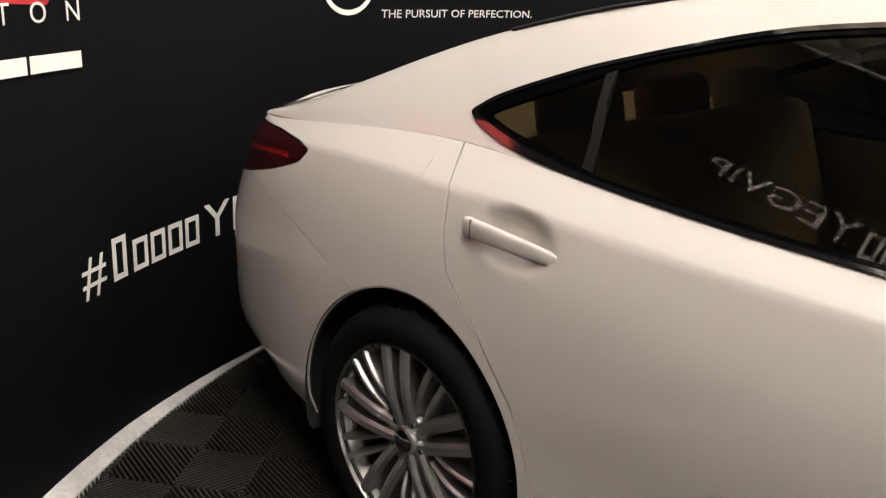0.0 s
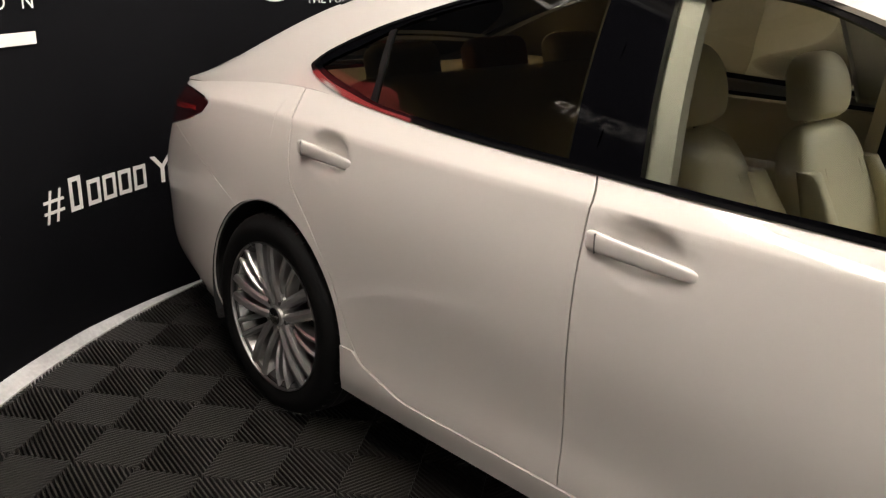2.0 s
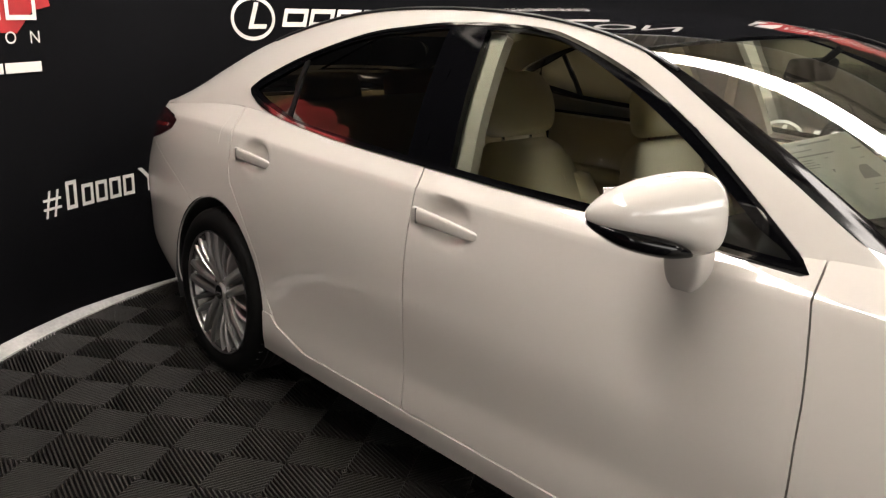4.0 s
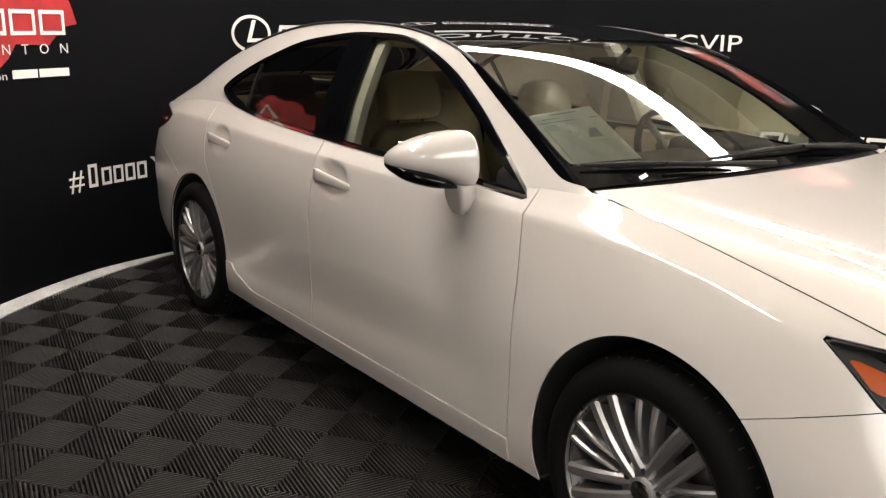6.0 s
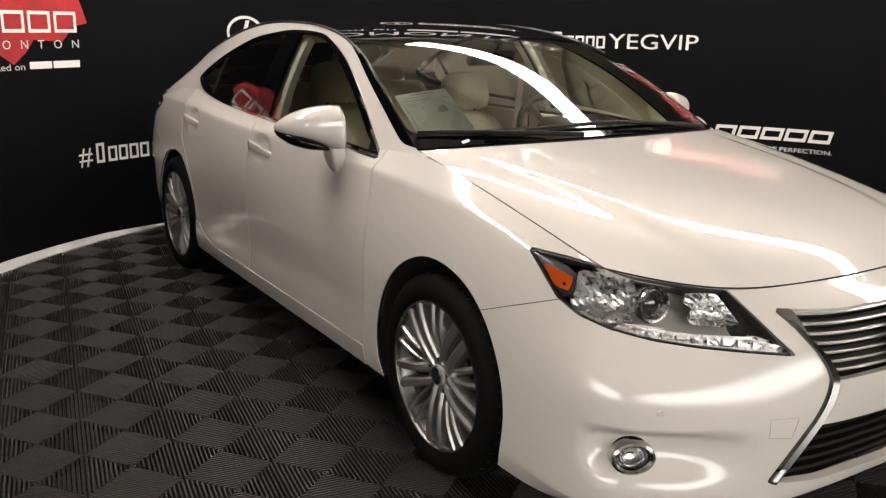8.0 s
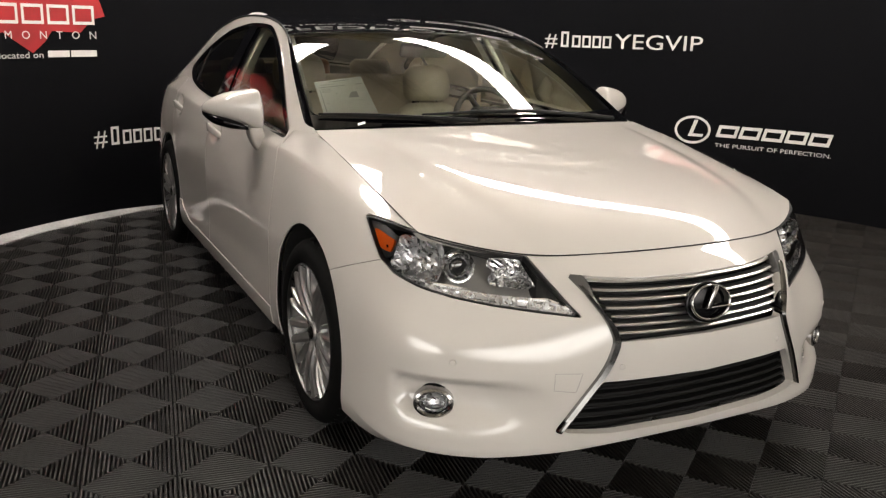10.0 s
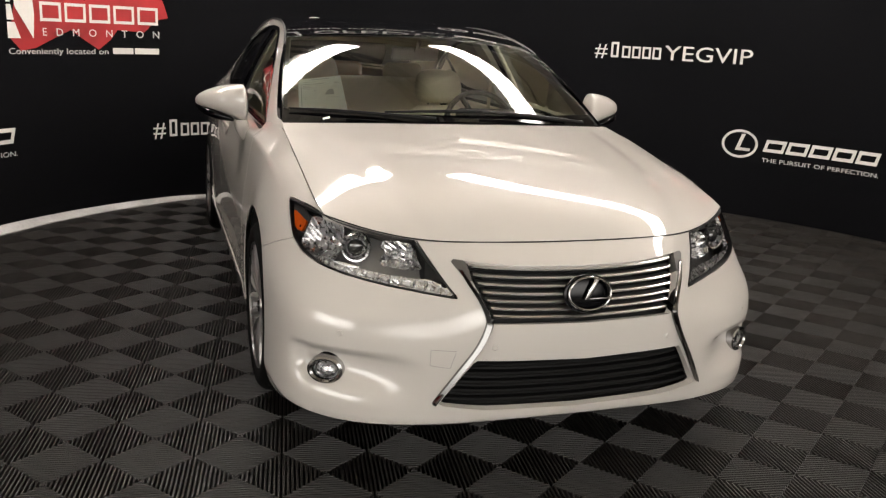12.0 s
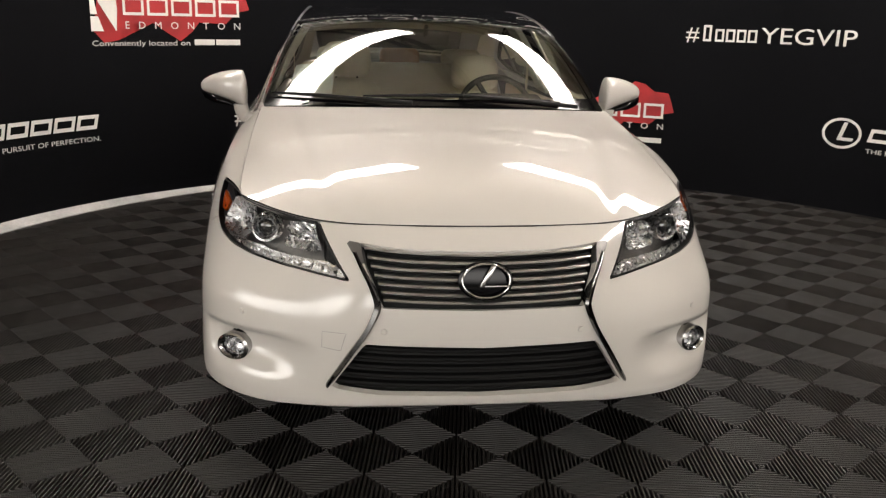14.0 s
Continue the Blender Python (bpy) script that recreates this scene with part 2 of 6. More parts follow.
class Sheet:
    """Vertices, normals and faces of a surface that can be cut along curves."""

    def __init__(self, V, N, F):
        self.V, self.N, self.F = V, N, F

    @staticmethod
    def grid(A, outward):
        m, n = A.shape[:2]
        du, dv = np.gradient(A, axis=0), np.gradient(A, axis=1)
        N = np.cross(du, dv)
        N /= np.linalg.norm(N, axis=2, keepdims=True) + 1e-12
        V, N = A.reshape(-1, 3), N.reshape(-1, 3)
        side = np.sign(((V - outward) * N).sum(1))
        N = N * np.where(np.median(side) < 0, -1, 1)
        i, j = np.meshgrid(np.arange(m - 1), np.arange(n - 1), indexing="ij")
        a = (i * n + j).ravel()
        F = [(int(k), int(k + 1), int(k + n + 1), int(k + n)) for k in a]
        return Sheet(V, N, F)

    def cut(self, f):
        """What lies where f >= 0."""
        val = np.asarray(f(self.V), float).copy()
        val[np.abs(val) < 2e-5] = 2e-5
        V, N, F, cache = list(self.V), list(self.N), [], {}
        for face in self.F:
            s = [val[i] > 0 for i in face]
            if all(s):
                F.append(face)
                continue
            if not any(s):
                continue
            poly = []
            for k, a in enumerate(face):
                b = face[(k + 1) % len(face)]
                if val[a] > 0:
                    poly.append(a)
                if (val[a] > 0) != (val[b] > 0):
                    key = (min(a, b), max(a, b))
                    if key not in cache:
                        t = val[a] / (val[a] - val[b])
                        cache[key] = len(V)
                        V.append(V[a] + t * (V[b] - V[a]))
                        n = N[a] + t * (N[b] - N[a])
                        N.append(n / (np.linalg.norm(n) + 1e-12))
                    poly.append(cache[key])
            if len(poly) >= 3:
                F.append(tuple(poly))
        used = sorted({i for face in F for i in face})
        new_at = {old: k for k, old in enumerate(used)}
        pick = np.array(used, int) if used else np.zeros(0, int)
        return Sheet(np.array(V)[pick], np.array(N)[pick], [tuple(new_at[i] for i in face) for face in F])

    def moved(self, d):
        return Sheet(self.V + self.N * d, self.N, self.F)

    def mirrored(self):
        k = np.array([1, -1, 1])
        return Sheet(self.V * k, self.N * k, [tuple(reversed(f)) for f in self.F])

    def joined(self, other):
        n = len(self.V)
        return Sheet(np.concatenate([self.V, other.V]), np.concatenate([self.N, other.N]),
                     self.F + [tuple(i + n for i in f) for f in other.F])


def shell(name, sheet, mat, parent=None, label="", depth=0.012):
    """A panel from a sheet: its edges are turned inwards by depth, and it shades by the sheet's own normals."""
    V, N = sheet.V, sheet.N
    F = []
    for f in sheet.F:
        a, b, c = V[f[0]], V[f[1]], V[f[2]]
        g = np.cross(b - a, c - a)
        F.append(f if g @ N[f[0]] >= 0 else tuple(reversed(f)))
    count = {}
    for f in F:
        for k, a in enumerate(f):
            b = f[(k + 1) % len(f)]
            count[(a, b)] = count.get((a, b), 0) + 1
    rim = [(a, b) for (a, b) in count if (b, a) not in count]
    verts, faces = list(V), list(F)
    inner = {}
    if depth:
        for a, b in rim:
            for v in (a, b):
                if v not in inner:
                    inner[v] = len(verts)
                    verts.append(V[v] - N[v] * depth)
            faces.append((b, a, inner[a], inner[b]))
    me = bpy.data.meshes.new(name)
    me.from_pydata([tuple(map(float, v)) for v in verts], [], faces)
    me.materials.append(mat)
    me.polygons.foreach_set("use_smooth", [True] * len(me.polygons))
    loops = []
    for f in F:
        loops.extend(tuple(map(float, N[i])) for i in f)
    for f in faces[len(F):]:
        g = np.cross(np.array(verts[f[1]]) - verts[f[0]], np.array(verts[f[3]]) - verts[f[0]])
        g = g / (np.linalg.norm(g) + 1e-12)
        loops.extend([tuple(map(float, g))] * 4)
    me.normals_split_custom_set(loops)
    ob = new(name, me)
    if parent is not None:
        ob.parent = parent
    if label:
        tagged(ob, label)
    return ob


def inside(P, poly):
    """Signed distance of the points P to a closed outline, positive within."""
    P, Q = np.asarray(P, float), np.asarray(poly, float)
    best, odd = np.full(len(P), 1e9), np.zeros(len(P), bool)
    for a, b in zip(Q, np.roll(Q, -1, axis=0)):
        d = b - a
        t = np.clip(((P - a) @ d) / (d @ d + 1e-12), 0, 1)
        best = np.minimum(best, np.linalg.norm(P - a - t[:, None] * d, axis=1))
        cross = (a[1] > P[:, 1]) != (b[1] > P[:, 1])
        xx = a[0] + (P[:, 1] - a[1]) / (b[1] - a[1] + 1e-12) * d[0]
        odd ^= cross & (P[:, 0] < xx)
    return np.where(odd, best, -best)


def along(P, line):
    """Signed distance of the points P to an open line, positive on its left, the ends drawn on straight."""
    P, Q = np.asarray(P, float), np.asarray(line, float)
    Q = np.concatenate([[Q[0] + (Q[0] - Q[1]) * 50], Q, [Q[-1] + (Q[-1] - Q[-2]) * 50]])
    best, sign = np.full(len(P), 1e9), np.zeros(len(P))
    for a, b in zip(Q[:-1], Q[1:]):
        d = b - a
        t = np.clip(((P - a) @ d) / (d @ d + 1e-12), 0, 1)
        r = P - a - t[:, None] * d
        dist = np.linalg.norm(r, axis=1)
        s = d[0] * r[:, 1] - d[1] * r[:, 0]
        s = np.sign(d[0] * (P - a)[:, 1] - d[1] * (P - a)[:, 0])
        closer = dist < best - 1e-9
        best = np.where(closer, dist, best)
        sign = np.where(closer, s, sign)
    return best * sign


def tube_bm(points, radius, sides=8, closed=False):
    """A round rod along the points; radius may be one number or one for each point."""
    P = [Vector(p) for p in points]
    bm = bmesh.new()
    rings = []
    up = Vector((0.13, 0.21, 0.97)).normalized()
    for i, p in enumerate(P):
        a = P[(i - 1) % len(P)] if (i or closed) else P[0]
        b = P[(i + 1) % len(P)] if (i < len(P) - 1 or closed) else P[-1]
        d = (b - a).normalized()
        s = d.cross(up).normalized()
        u = s.cross(d)
        r = radius[i] if isinstance(radius, (list, tuple)) else radius
        rings.append([bm.verts.new(p + r * (math.cos(2 * math.pi * k / sides) * s + math.sin(2 * math.pi * k / sides) * u)) for k in range(sides)])
    n = len(rings)
    for i in range(n if closed else n - 1):
        A, B = rings[i], rings[(i + 1) % n]
        for k in range(sides):
            bm.faces.new((A[k], A[(k + 1) % sides], B[(k + 1) % sides], B[k]))
    if not closed:
        bm.faces.new(list(reversed(rings[0])))
        bm.faces.new(rings[-1])
    return bm


def lathe_bm(profile, sides=64, axis="Y"):
    """A turned form: profile of (radius, offset along the axis)."""
    bm = bmesh.new()
    rings = []
    for r, o in profile:
        ring = []
        for k in range(sides):
            a = 2 * math.pi * k / sides
            c, s = r * math.cos(a), r * math.sin(a)
            ring.append(bm.verts.new({"Y": (c, o, s), "Z": (c, s, o), "X": (o, c, s)}[axis]))
        rings.append(ring)
    for A, B in zip(rings[:-1], rings[1:]):
        for k in range(sides):
            bm.faces.new((A[k], A[(k + 1) % sides], B[(k + 1) % sides], B[k]))
    bmesh.ops.recalc_face_normals(bm, faces=bm.faces[:])
    return bm


def prism_bm(outline, depth, bevel=0.0):
    """An outline (x, z) thickened along y from 0 to depth."""
    bm = bmesh.new()
    A = [bm.verts.new((x, 0, z)) for x, z in outline]
    B = [bm.verts.new((x, depth, z)) for x, z in outline]
    bm.faces.new(A)
    bm.faces.new(list(reversed(B)))
    for k in range(len(A)):
        n = (k + 1) % len(A)
        bm.faces.new((A[n], A[k], B[k], B[n]))
    bmesh.ops.recalc_face_normals(bm, faces=bm.faces[:])
    if bevel:
        bmesh.ops.bevel(bm, geom=bm.edges[:], offset=bevel, segments=2, profile=0.5, affect="EDGES")
    return bm


# ---------------------------------------------------------------- the hall
CX, CY, WALL_R = 0.717, 0.636, 3.571
WALL_TOP = 3.55


def round_wall(a0, a1, r, thick, z0, z1, steps):
    V, F = [], []
    for i in range(steps + 1):
        a = radians(a0 + (a1 - a0) * i / steps)
        for rr in (r, r + thick):
            for z in (z0, z1):
                V.append((CX + rr * math.cos(a), CY + rr * math.sin(a), z))
    for i in range(steps):
        b, c = 4 * i, 4 * i + 4
        F += [(b, c, c + 1, b + 1), (b + 2, b + 3, c + 3, c + 2), (b + 1, c + 1, c + 3, b + 3), (b, b + 2, c + 2, c)]
    F += [(0, 1, 3, 2), (4 * steps, 4 * steps + 2, 4 * steps + 3, 4 * steps + 1)]
    return V, F


V, F = round_wall(62, 292, WALL_R, 0.06, 0.0, WALL_TOP, 160)
banner_wall = link_mesh("wall_round", V, F, WALL, smooth=True)
banner_wall.data.set_sharp_from_angle(angle=radians(30))
tagged(banner_wall, "curved black fabric banner wall round the car", "wall", kind="structure")

# the floor under the tiles, the hall's walls and its ceiling
floor = part("floor", box_bm((18, 16, 0.2), (0.5, 0, -0.142)), CONCRETE, smooth=False)
tagged(floor, "concrete hall floor covered with dark ribbed plastic tiles", "floor", kind="structure")
for nm, size, at in (("wall_west", (0.2, 16.4, 4.9), (-8.6, 0, 2.43)), ("wall_north", (18, 0.2, 4.9), (0.5, 8.1, 2.43)),
                     ("wall_south", (11.0, 0.2, 4.9), (-3.0, -8.1, 2.43))):
    tagged(part(nm, box_bm(size, at), HALL_WALL, smooth=False), "plain painted wall of the hall", "wall", kind="structure")
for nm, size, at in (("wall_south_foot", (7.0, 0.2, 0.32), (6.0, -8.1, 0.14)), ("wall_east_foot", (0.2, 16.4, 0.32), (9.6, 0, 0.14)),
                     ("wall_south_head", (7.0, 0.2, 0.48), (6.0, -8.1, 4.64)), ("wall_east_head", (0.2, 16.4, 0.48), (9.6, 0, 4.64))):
    tagged(part(nm, box_bm(size, at), HALL_WALL, smooth=False), "painted hall wall above and below an added fill panel", "wall", kind="structure")


def fill_front(name, length, m):
    """A tall fill panel added for soft light: frame, posts and a pale glowing sheet."""
    e = empty(name, "tall glowing panel added out of view as soft fill", "window")
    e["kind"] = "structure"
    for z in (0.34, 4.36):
        part("fill_frame", box_bm((length, 0.10, 0.08), (0, 0, z), 0.006), TRAY, e)
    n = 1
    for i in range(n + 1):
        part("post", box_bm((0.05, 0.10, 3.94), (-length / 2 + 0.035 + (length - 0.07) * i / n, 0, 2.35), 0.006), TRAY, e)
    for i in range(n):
        # the object called pane is the glowing fill sheet
        part("pane", box_bm((length / n, 0.02, 4.0), (-length / 2 + length / n * (i + 0.5), -0.08, 2.35)), FILL_GLOW, e, "glowing sheet of the fill panel", smooth=False)
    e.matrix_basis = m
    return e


# unseen glowing fronts, added to throw soft light on the car's nose
fill_front("fill_front_1", 6.9, pose(6.0, -8.1, 0, 0, 0, 0))
fill_front("fill_front_2", 16.2, pose(9.6, 0.0, 0, 0, 0, 90))

# corrugated ceiling deck in one mesh, running askew to the car
HALL_TURN, CEILING = 36.0, 4.7
V, F = [], []
k = 0
x = -13.0
while x < 13.0:
    for dx, z in ((0.0, 0.0), (0.10, 0.0), (0.13, 0.06), (0.22, 0.06), (0.25, 0.0)):
        V += [(x + dx, -13, z), (x + dx, 13, z)]
    for j in range(4):
        b = k + 2 * j
        F.append((b, b + 1, b + 3, b + 2))
    k += 10
    x += 0.25
ceiling = link_mesh("ceiling", V, F, DECK)
ceiling.matrix_basis = pose(0.5, 0, CEILING, 0, 0, HALL_TURN)
tagged(ceiling, "corrugated metal ceiling deck of the hall", "ceiling", kind="structure")


def joist():
    """An open-web steel joist along x."""
    e = empty("ceiling_joist", "open-web painted steel joist under the ceiling", "joist", "ceiling joists")
    part("top_chord", box_bm((12, 0.10, 0.06), (0, 0, -0.03)), STEEL, e, smooth=False)
    part("bottom_chord", box_bm((12, 0.10, 0.06), (0, 0, -0.52)), STEEL, e, smooth=False)
    pts = [(-6 + 0.4 * i, 0, -0.04 if i % 2 else -0.51) for i in range(31)]
    part("web", tube_bm(pts, 0.02, 6), STEEL, e)
    return e


first = joist()
for i, d in enumerate((-4.6, -2.6, -0.6, 1.4, 3.4)):
    m = pose(0.5, 0, CEILING, 0, 0, HALL_TURN) @ pose(0, d, 0)
    if i:
        copy_thing(first, m)
    else:
        first.matrix_basis = m


LAMP_Z = 3.75


def strip_lamp():
    e = empty("strip_light", "long fluorescent strip light in a white hanging tray", "ceiling lamp", "strip lights")
    part("tray", box_bm((2.439, 0.27, 0.04), (0, 0, 0.04), 0.008), TRAY, e)
    part("tube", box_bm((2.439, 0.36, 0.085), (0, 0, -0.022), 0.03, 3), TUBE, e, "glowing white diffuser")
    part("lip", box_bm((2.439, 0.035, 0.03), (0, -0.270, -0.01), 0.006), TRAY, e, "white painted edge rail")
    for dx in (-1.1, 0.0, 1.1):
        part("bracket", box_bm((0.03, 0.28, 0.012), (dx, -0.14, 0.026), 0.002), TRAY, e)
    for dx in (-0.9, 0.9):
        part("hanger", tube_bm([(dx, 0, 0.06), (dx, 0, CEILING - LAMP_Z + 0.01)], 0.004, 6), STEEL, e)
    return e


# two rows that meet behind the car
LAMP_ROWS = (((-2.25, 1.33), 27.5, 3), ((-1.92, 0.08), -47.5, 2))
lamp = None
for (x0, y0), a, n in LAMP_ROWS:
    for i in range(n):
        r = 1.22 + 2.44 * i
        m = pose(x0 + r * math.cos(radians(a)), y0 + r * math.sin(radians(a)), LAMP_Z, 0, 0, a)
        if lamp is None:
            lamp = strip_lamp()
            lamp.matrix_basis = m
        else:
            copy_thing(lamp, m)


# ---------------------------------------------------------------- print on the banner wall
def bend(verts, a_left, z0, lift=0.003):
    """Flat print (x to the right, z up, y towards the viewer) laid onto the round wall from the angle a_left on."""
    out = []
    for x, y, z in verts:
        a = radians(a_left) - x / WALL_R
        r = WALL_R - lift - y
        out.append((CX + r * math.cos(a), CY + r * math.sin(a), z0 + z))
    return out


def pieces(name, V, F, mat, parent, label="", joined=False):
    """Every separate piece of a print as a part of its own."""
    if joined:
        ob = link_mesh(name, V, F, mat, parent, label)
        ob["kind"] = "stuff"
        return ob
    root = list(range(len(V)))

    def find(i):
        while root[i] != i:
            root[i] = root[root[i]]
            i = root[i]
        return i

    for f in F:
        for i in f[1:]:
            root[find(i)] = find(f[0])
    groups = {}
    for f in F:
        groups.setdefault(find(f[0]), []).append(f)
    for fs in groups.values():
        used = sorted({i for f in fs for i in f})
        at = {o: k for k, o in enumerate(used)}
        link_mesh(name, [V[i] for i in used], [tuple(at[i] for i in f) for f in fs], mat, parent, label)


def bent(name, shapes, mat, parent, a_left, z0, lift=0.003, label=""):
    """Flat outlines (lists of (x, z)) as one printed part; long ones are cut into narrow strips so that they follow the curve."""
    bm = bmesh.new()
    for s in shapes:
        f = bm.faces.new([bm.verts.new((x, 0, z)) for x, z in s])
    bmesh.ops.triangulate(bm, faces=bm.faces[:])
    lo, hi = min(v.co.x for v in bm.verts), max(v.co.x for v in bm.verts)
    x = lo + 0.08
    while x < hi:
        bmesh.ops.bisect_plane(bm, geom=bm.verts[:] + bm.edges[:] + bm.faces[:], plane_co=(x, 0, 0), plane_no=(1, 0, 0))
        x += 0.08
    bmesh.ops.remove_doubles(bm, verts=bm.verts[:], dist=1e-5)
    bm.verts.index_update()
    V = bend([v.co[:] for v in bm.verts], a_left, z0, lift)
    F = [[v.index for v in f.verts] for f in bm.faces]
    bm.free()
    return pieces(name, V, F, mat, parent, label)


def words(name, text, mat, parent, a_left, z0, x0, width, cap, lift=0.003, label=""):
    """A line of text of that width and capital height, its left end x0 to the right of a_left."""
    cu = bpy.data.curves.new("line", "FONT")
    cu.body = text
    cu.resolution_u = 3
    tmp = new("line", cu)
    dg = bpy.context.evaluated_depsgraph_get()
    me = bpy.data.meshes.new_from_object(tmp.evaluated_get(dg))
    bpy.data.objects.remove(tmp)
    bpy.data.curves.remove(cu)
    P = np.array([v.co[:] for v in me.vertices])
    F = [tuple(p.vertices) for p in me.polygons]
    bpy.data.meshes.remove(me)
    P[:, 0] = (P[:, 0] - P[:, 0].min()) / (P[:, 0].max() - P[:, 0].min()) * width + x0
    P[:, 1] = P[:, 1] * (cap / 0.729)
    flat = [(p[0], 0, p[1]) for p in P]
    return pieces(name, bend(flat, a_left, z0, lift), F, mat, parent, label, cap < 0.04)


def ring(cx, cz, rx, rz, w, n=48):
    """An oval ring as quads."""
    out = []
    for k in range(n):
        a, b = 2 * math.pi * k / n, 2 * math.pi * (k + 1) / n
        out.append([(cx + rx * math.cos(a), cz + rz * math.sin(a)), (cx + rx * math.cos(b), cz + rz * math.sin(b)),
                    (cx + (rx - w) * math.cos(b), cz + (rz - w) * math.sin(b)), (cx + (rx - w) * math.cos(a), cz + (rz - w) * math.sin(a))])
    return out


def blocks(x0, x1, z0, h, n, stroke, slant=0.0, gap=0.2):
    """Plain hollow blocks that stand for a brand name."""
    out = []
    step = (x1 - x0) / n
    S = lambda x, z: (x + slant * (z - z0), z)
    top = z0 + h
    for k in range(n):
        a, b = x0 + k * step, x0 + (k + 1) * step - gap * step
        out.append([S(a, z0), S(a + stroke, z0), S(a + stroke, top), S(a, top)])
        out.append([S(a + stroke, z0), S(b, z0), S(b, z0 + stroke), S(a + stroke, z0 + stroke)])
        out.append([S(b - stroke, z0 + stroke), S(b, z0 + stroke), S(b, top), S(b - stroke, top)])
        out.append([S(a + stroke, top - stroke), S(b - stroke, top - stroke), S(b - stroke, top), S(a + stroke, top)])
    return out


def bars(x0, x1, z0, h, lengths):
    """Word-long bars for a line that is not to be read."""
    total = sum(lengths) + 0.35 * (len(lengths) - 1)
    s, x, out = (x1 - x0) / total, x0, []
    for n in lengths:
        out.append([(x, z0), (x + n * s, z0), (x + n * s, z0 + h), (x, z0 + h)])
        x += (n + 0.35) * s
    return out


def hashtag(a_left, z):
    """The hashtag line: sign, plain blocks for the brand, then letters."""
    e = empty("wall_hashtag", "white hashtag line printed on the black banner wall", "sign", "hashtag lines")
    words("hash_sign", "#", WHITE_PRINT, e, a_left, z, 0.0, 0.108, 0.125)
    bent("brand_block", blocks(0.140, 0.222, 0, 0.13, 1, 0.018) + blocks(0.236, 0.585, 0, 0.10, 4, 0.0165, gap=0.18),
         WHITE_PRINT, e, a_left, z)
    words("letter", "YEGVIP", WHITE_PRINT, e, a_left, z, 0.598, 0.732, 0.128)
    return e


def oval_sign(a_left, z):
    """Oval mark, block wordmark and the motto below."""
    e = empty("wall_motto_sign", "white oval mark and motto printed on black banner wall", "sign", "motto signs")
    bent("oval_mark", ring(0.15, 0.13, 0.15, 0.118, 0.02) + [[(0.115, 0.075), (0.145, 0.075), (0.19, 0.215), (0.16, 0.215)],
                                                          [(0.145, 0.075), (0.235, 0.075), (0.243, 0.099), (0.1527, 0.099)]],
         WHITE_PRINT, e, a_left, z)
    bent("wordmark_block", blocks(0.345, 1.27, 0.085, 0.10, 5, 0.026, slant=0.25, gap=0.1), WHITE_PRINT, e, a_left, z)
    words("motto", "THE PURSUIT OF PERFECTION.", WHITE_PRINT, e, a_left, z, 0.345, 0.935, 0.034)
    return e


def leaf_sign(a_left, z):
    """Red leaf-shaped field, white window mark, block wordmark, town and a line of bars."""
    e = empty("wall_leaf_sign", "red leaf sign with town name on black banner wall", "sign", "leaf signs")
    red = [(0.02, 0.10), (0.10, 0.02), (0.22, 0.04), (0.27, 0.15), (0.50, 0.16), (0.60, 0.10), (0.72, 0.03), (0.82, 0.10), (0.88, 0.17),
           (1.10, 0.16), (1.20, 0.25), (1.30, 0.27), (1.27, 0.36), (1.24, 0.43), (1.12, 0.44), (1.04, 0.50), (0.95, 0.52), (0.88, 0.47),
           (0.80, 0.50), (0.72, 0.42), (0.62, 0.36), (0.48, 0.44), (0.36, 0.42), (0.30, 0.50), (0.22, 0.44), (0.10, 0.42), (0.06, 0.30)]
    bent("leaf_field", [red], RED_PRINT, e, a_left, z, 0.002, "red leaf field")
    bent("window_mark", [[(0.0, 0.10), (0.10, 0.10), (0.06, 0.20), (0.0, 0.20)], [(0.0, 0.215), (0.055, 0.215), (0.035, 0.31), (0.0, 0.31)],
                         [(0.0, 0.325), (0.033, 0.325), (0.03, 0.42), (0.0, 0.42)],
                         [(0.065, 0.30), (0.20, 0.10), (0.215, 0.25), (0.20, 0.44), (0.055, 0.44)]], WHITE_PRINT, e, a_left, z, 0.006)
    bent("wordmark_block", blocks(0.26, 1.24, 0.213, 0.125, 5, 0.020, gap=0.14), WHITE_PRINT, e, a_left, z, 0.006)
    words("letter", "E   D   M   O   N   T   O   N", WHITE_PRINT, e, a_left, z + 0.120, 0.275, 0.945, 0.052, 0.006)
    words("line", "Conveniently located on", WHITE_PRINT, e, a_left, z, 0.0, 0.795, 0.0395, 0.006)
    bent("word_bar", bars(0.832, 1.215, 0.002, 0.042, [5, 6]), WHITE_PRINT, e, a_left, z, 0.006)
    return e


hashtag(211.6, 0.51)
hashtag(148.9, 1.255)
hashtag(271.0, 1.255)
oval_sign(191.3, 1.185 + 0.035)
oval_sign(130.2, 0.475)
oval_sign(250.3, 0.475)
leaf_sign(230.0, 1.13)
leaf_sign(170.4, 0.38)
leaf_sign(291.4, 0.38)
hashtag(247.6, 2.10)
oval_sign(170.6, 1.95)
leaf_sign(130.4, 1.95)

